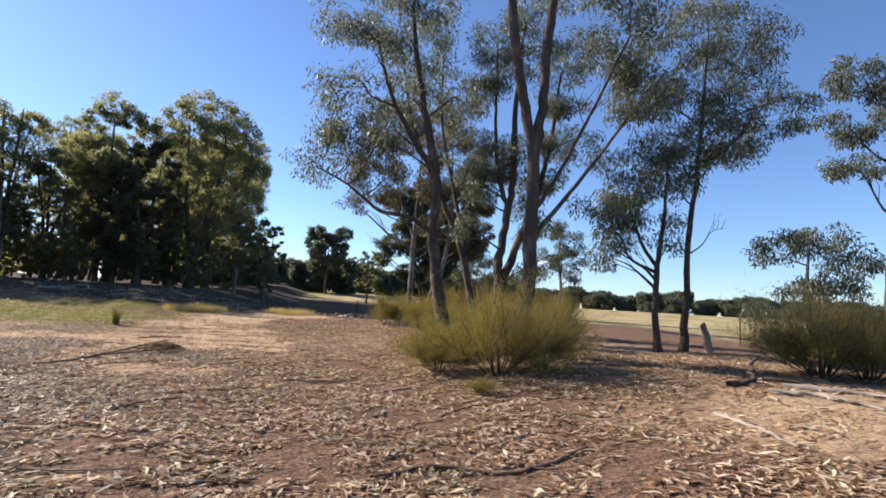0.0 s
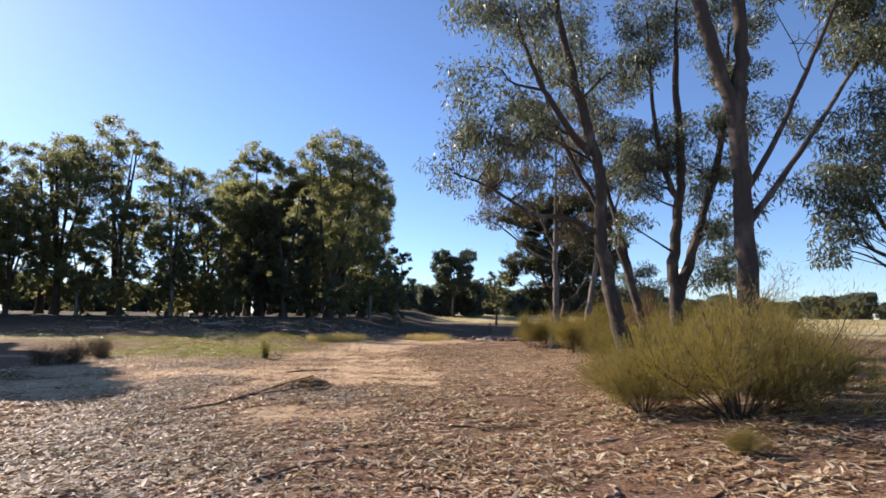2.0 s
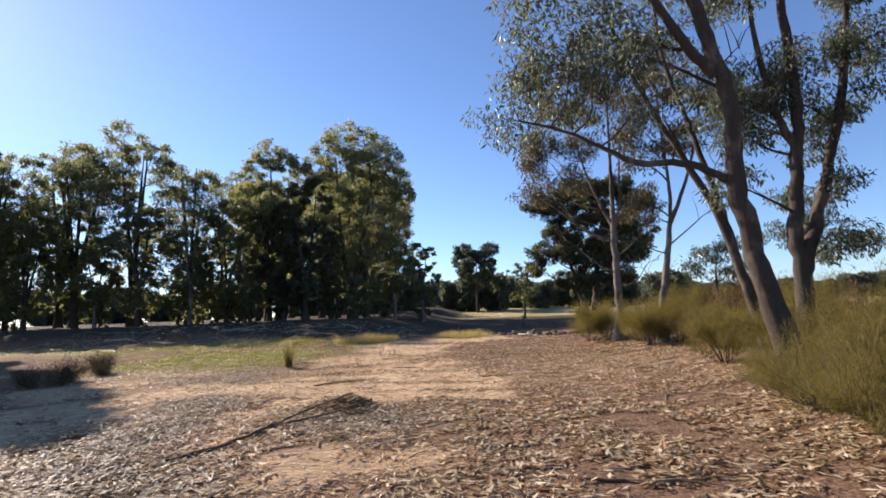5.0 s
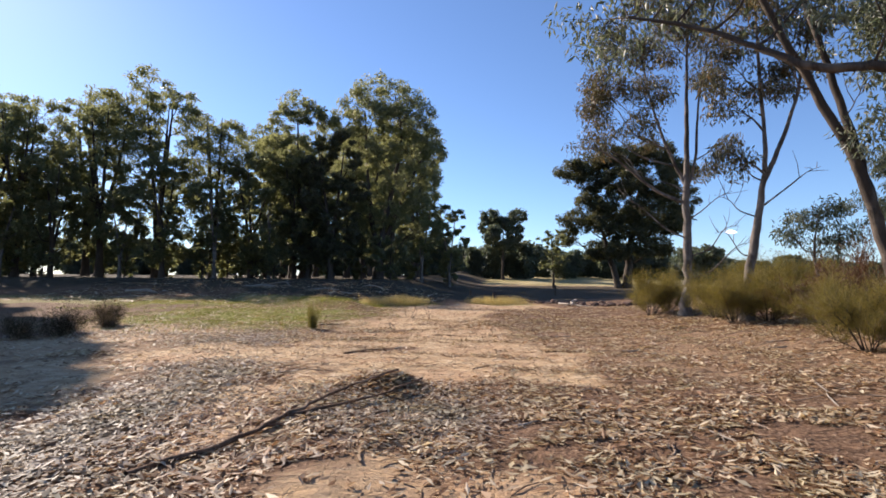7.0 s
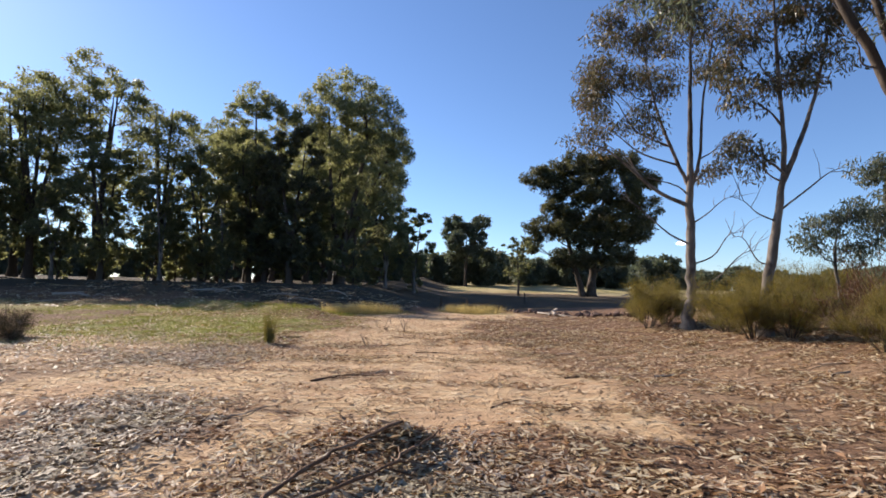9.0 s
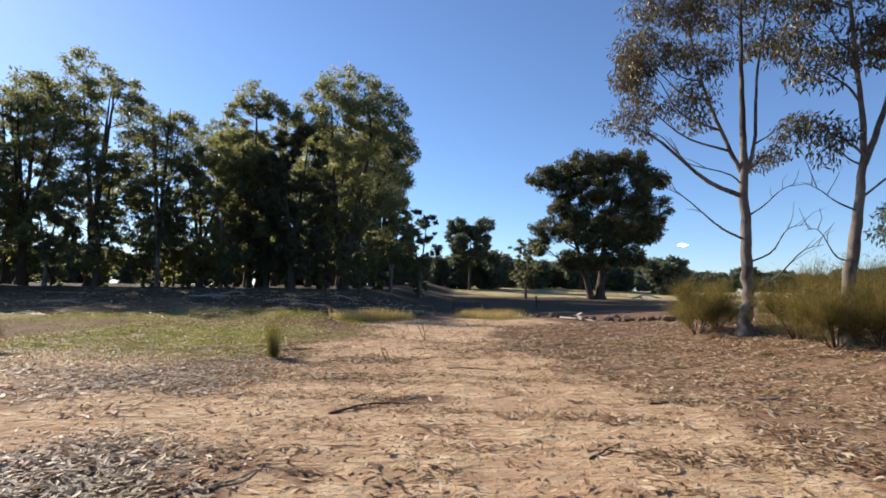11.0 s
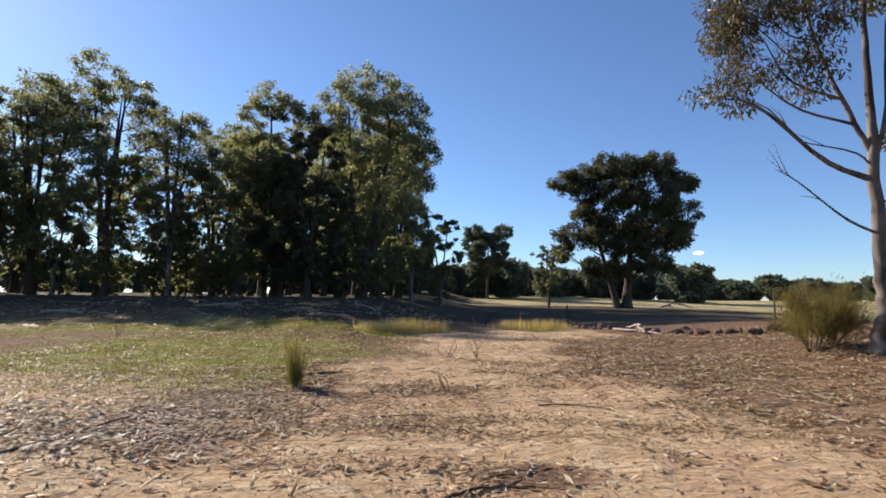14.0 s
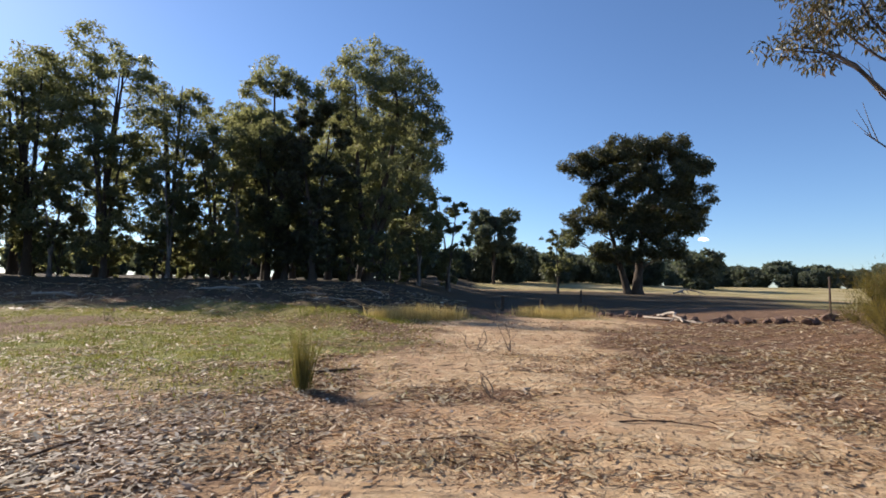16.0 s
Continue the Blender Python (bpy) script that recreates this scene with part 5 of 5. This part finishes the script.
pieces = []
for n, box, lo, hi, seed in ((165000, (-17, 18, -6, 13), 0.05, 0.16, 1), (46000, (-14, 8, 10, 24), 0.05, 0.16, 2), (30000, (-16, 9, 22, 33), 0.06, 0.17, 3), (22000, (-3, 8, 14, 27), 0.05, 0.15, 11), (7000, (-34, -6, 33, 52), 0.12, 0.4, 4)):
    x, y, r = scatter(n, box, litter_fade if seed == 1 else litter_keep, seed)
    pieces.append(flat_leaves(x, y, lo + (hi - lo) * r.rand(len(x)), 0.2 + 0.15 * r.rand(len(x)), r))
stuff("leaf_litter", *joined(pieces), LITTER, "dry curled gum leaves and bark flakes strewn over soil", "leaf litter")

# broad curled strips of shed bark among the leaves
x, y, r = scatter(1500, (-10, 11, 0, 27), litter_keep, 9)
strips = []
for a, b in zip(x, y):
    t, l, w = 6.283 * r.rand(), 0.12 + 0.4 * r.rand() ** 2.5, 0.012 + 0.022 * r.rand()
    bow, twist = 0.25 * r.normal(), 0.5 * r.normal()
    rows = []
    for k in range(5):
        u = k / 4 - 0.5
        c, d = math.cos(t + bow * u * 4), math.sin(t + bow * u * 4)
        px, py = a + c * l * u, b + d * l * u
        h = gz(px, py) + 0.012 + 0.02 * abs(u) * (1 + abs(twist))
        tilt = 0.4 * twist * u * w
        for side, lift in ((-1, 0.006), (0, 0.0), (1, 0.006)):
            rows.append((px - d * w * side * (1 - abs(u)), py + c * w * side * (1 - abs(u)), h + lift + tilt * side))
    strips.append((np.array(rows), np.array([(3 * k + j, 3 * k + j + 1, 3 * k + j + 4, 3 * k + j + 3) for k in range(4) for j in range(2)])))
stuff("bark_strips", *joined(strips), LITTER, "curled pale strips of shed bark among leaves", "bark litter")

# the heap round the long dark branch
r = R(81)
n = 8000
u = r.rand(n)
x = -3.45 + 0.55 * r.normal(size=n) - 1.1 * u ** 3 * (u > 0.5)
y = 13.5 + 0.32 * r.normal(size=n) - 2.2 * u ** 3 * (u > 0.5)
v, f = flat_leaves(x, y, 0.06 + 0.09 * r.rand(n), 0.2 + 0.1 * r.rand(n), r, 0.01)
lift = 0.1 * np.exp(-((x + 3.6) / 0.6) ** 2 - ((y - 13.6) / 0.36) ** 2) * r.rand(n)
v[:, 2] += np.repeat(lift, 4)
stuff("leaf_heap", v, f, LITTER, "heap of brown bark and leaves on bare soil", "leaf litter")

# a thick pale carpet of leaves beside the bare strip
r = R(83)
pieces = []
for cx, cy, rx, ry, n in ((-3.5, 6.6, 1.0, 0.8, 4200), (-4.7, 8.3, 0.8, 0.8, 4200), (-5.8, 9.9, 0.5, 0.7, 3600), (-6.0, 11.6, 0.42, 0.8, 4000), (-6.35, 13.4, 0.42, 0.7, 3200), (-6.8, 14.8, 0.42, 0.5, 1800), (-8.5, 18.7, 0.7, 0.8, 2200), (-8.4, 20.5, 0.6, 0.7, 1300), (-3.0, 12.1, 0.5, 0.45, 2600), (-10.5, 19.5, 2.0, 0.8, 2200), (-13, 21.8, 2.6, 0.9, 2200), (-3.4, 12.9, 0.7, 0.5, 1500)):
    x, y = cx + rx * r.normal(size=n), cy + ry * r.normal(size=n)
    pieces.append(flat_leaves(x, y, 0.045 + 0.075 * r.rand(n), 0.26 + 0.2 * r.rand(n), r, 0.03))
stuff("leaf_carpet", *joined(pieces), LITTER_PALE, "thick carpet of pale fallen leaves on dark soil", "leaf litter")

# low drifts of crumbled leaves and bark on the bare soil
pieces = []
r = R(82)
for cx, cy, rx, ry, n in ((-5.6, 19.7, 0.8, 0.22, 900), (-5.6, 22.3, 0.35, 0.4, 500), (-4.7, 17.25, 0.5, 0.15, 350), (-7.6, 23.2, 0.7, 0.18, 500), (-1.6, 20.6, 0.8, 0.25, 500), (-0.6, 17.9, 0.6, 0.16, 350),
                          (-4.9, 20.9, 0.25, 0.5, 700), (-5.9, 19.3, 0.5, 0.2, 700), (-4.4, 18.9, 0.7, 0.1, 500), (-3.3, 19.6, 0.9, 0.12, 600), (-1.6, 19.4, 0.8, 0.2, 700), (-3.6, 25.2, 1.3, 0.35, 1500), (-1.2, 23.6, 1.4, 0.4, 1500),
                          (-5.4, 17.9, 0.5, 0.12, 400), (-2.2, 16.8, 0.5, 0.12, 350), (-3.6, 17.0, 0.6, 0.1, 350), (-7.0, 20.4, 0.5, 0.2, 600), (-5.2, 16.2, 0.4, 0.12, 300), (-1.0, 15.4, 0.6, 0.2, 500), (-5.4, 19.2, 0.6, 0.12, 300), (-2.8, 24.8, 1.2, 0.4, 1200), (-8.2, 20.3, 0.9, 0.25, 700), (-3.5, 15.6, 0.5, 0.15, 250), (-6.6, 18.0, 0.5, 0.14, 220), (-2.4, 22.6, 0.7, 0.15, 350), (-6.4, 15.4, 0.5, 0.15, 250), (0.4, 25.5, 1.4, 0.5, 900)):
    x, y = cx + rx * r.normal(size=n), cy + ry * r.normal(size=n) + 0.1 * np.sin(5 * (cx + rx * r.normal(size=n)))
    pieces.append(flat_leaves(x, y, 0.035 + 0.1 * r.rand(n) ** 1.5, 0.16 + 0.12 * r.rand(n), r, 0.02))
stuff("leaf_drift", *joined(pieces), LITTER, "thin drifts of crumbled brown leaves on bare soil", "leaf litter")

# fine sticks
pieces = []
x, y, r = scatter(2600, (-11, 10, 0, 27), lambda x, y: np.clip(litter_keep(x, y) + 0.08, 0, 1), 5)
for a, b in zip(x, y):
    t, l = 6.283 * r.rand(), 0.1 + 0.35 * r.rand() ** 2
    m = np.array([a, b, 0]) + 0.02 * r.normal(size=3)
    ends = [np.array([a - math.cos(t) * l / 2, b - math.sin(t) * l / 2, 0]), m, np.array([a + math.cos(t) * l / 2, b + math.sin(t) * l / 2, 0])]
    for e in ends:
        e[2] = gz(e[0], e[1]) + 0.006 + 0.012 * r.rand()
    w = 0.002 + 0.004 * r.rand()
    pieces.append(tube(np.array(ends), [w, w, w * 0.6], 4))
stuff("twig_litter", *joined(pieces), DEAD_WOOD, "thin dry twigs strewn among fallen leaves", "twigs")

# crumbs of soil and gravel on the bare ground
x, y, r = scatter(7000, (-10, 4, 8, 30), lambda x, y: np.clip(1 - zones(x, y)[0], 0.05, 1) * (0.5 + 0.5 * waves(x, y, 1.5, 31)).clip(0, 1), 6)
n = len(x)
s = (0.006 + 0.02 * r.rand(n) ** 3)[:, None, None]
corner = np.array([(1, 0, 0), (0, 1, 0), (-1, 0, 0), (0, -1, 0), (0, 0, 0.8)], float)[None] * (1 + 0.3 * r.normal(size=(n, 5, 1)))
v = np.stack([x, y, height(x, y)], 1)[:, None] + corner * s
f = (np.array([(0, 1, 4), (1, 2, 4), (2, 3, 4), (3, 0, 4)])[None] + 5 * np.arange(n)[:, None, None]).reshape(-1, 3)
stuff("soil_crumbs", v.reshape(-1, 3), f, CRUMB, "small brown soil crumbs and gravel on bare ground", "gravel")

# short grass
pieces = []
for n, box, which, lo, hi, seed in ((26000, (-22, -5, 17, 36), 1, 0.04, 0.12, 7), (5000, (-12, 6, 28, 44), 2, 0.06, 0.2, 8)):
    x, y, r = scatter(n, box, lambda x, y: np.clip(zones(x, y)[which] * (0.6 + 0.4 * waves(x, y, 1.3, 41)), 0, 1), seed)
    m = len(x)
    at = np.stack([x, y, height(x, y) - 0.01], 1)
    ax = np.stack([0.35 * r.normal(size=m), 0.35 * r.normal(size=m), np.ones(m)], 1)
    v, f = blades(at, ax, lo + (hi - lo) * r.rand(m), 0.012, r)
    if which == 1:
        stuff("short_grass", v, f, GRASS, "short green grass growing through litter", "grass")
    else:
        stuff("dry_grass", v, f, STRAW, "dry yellow grass at the paddock's edge", "grass")
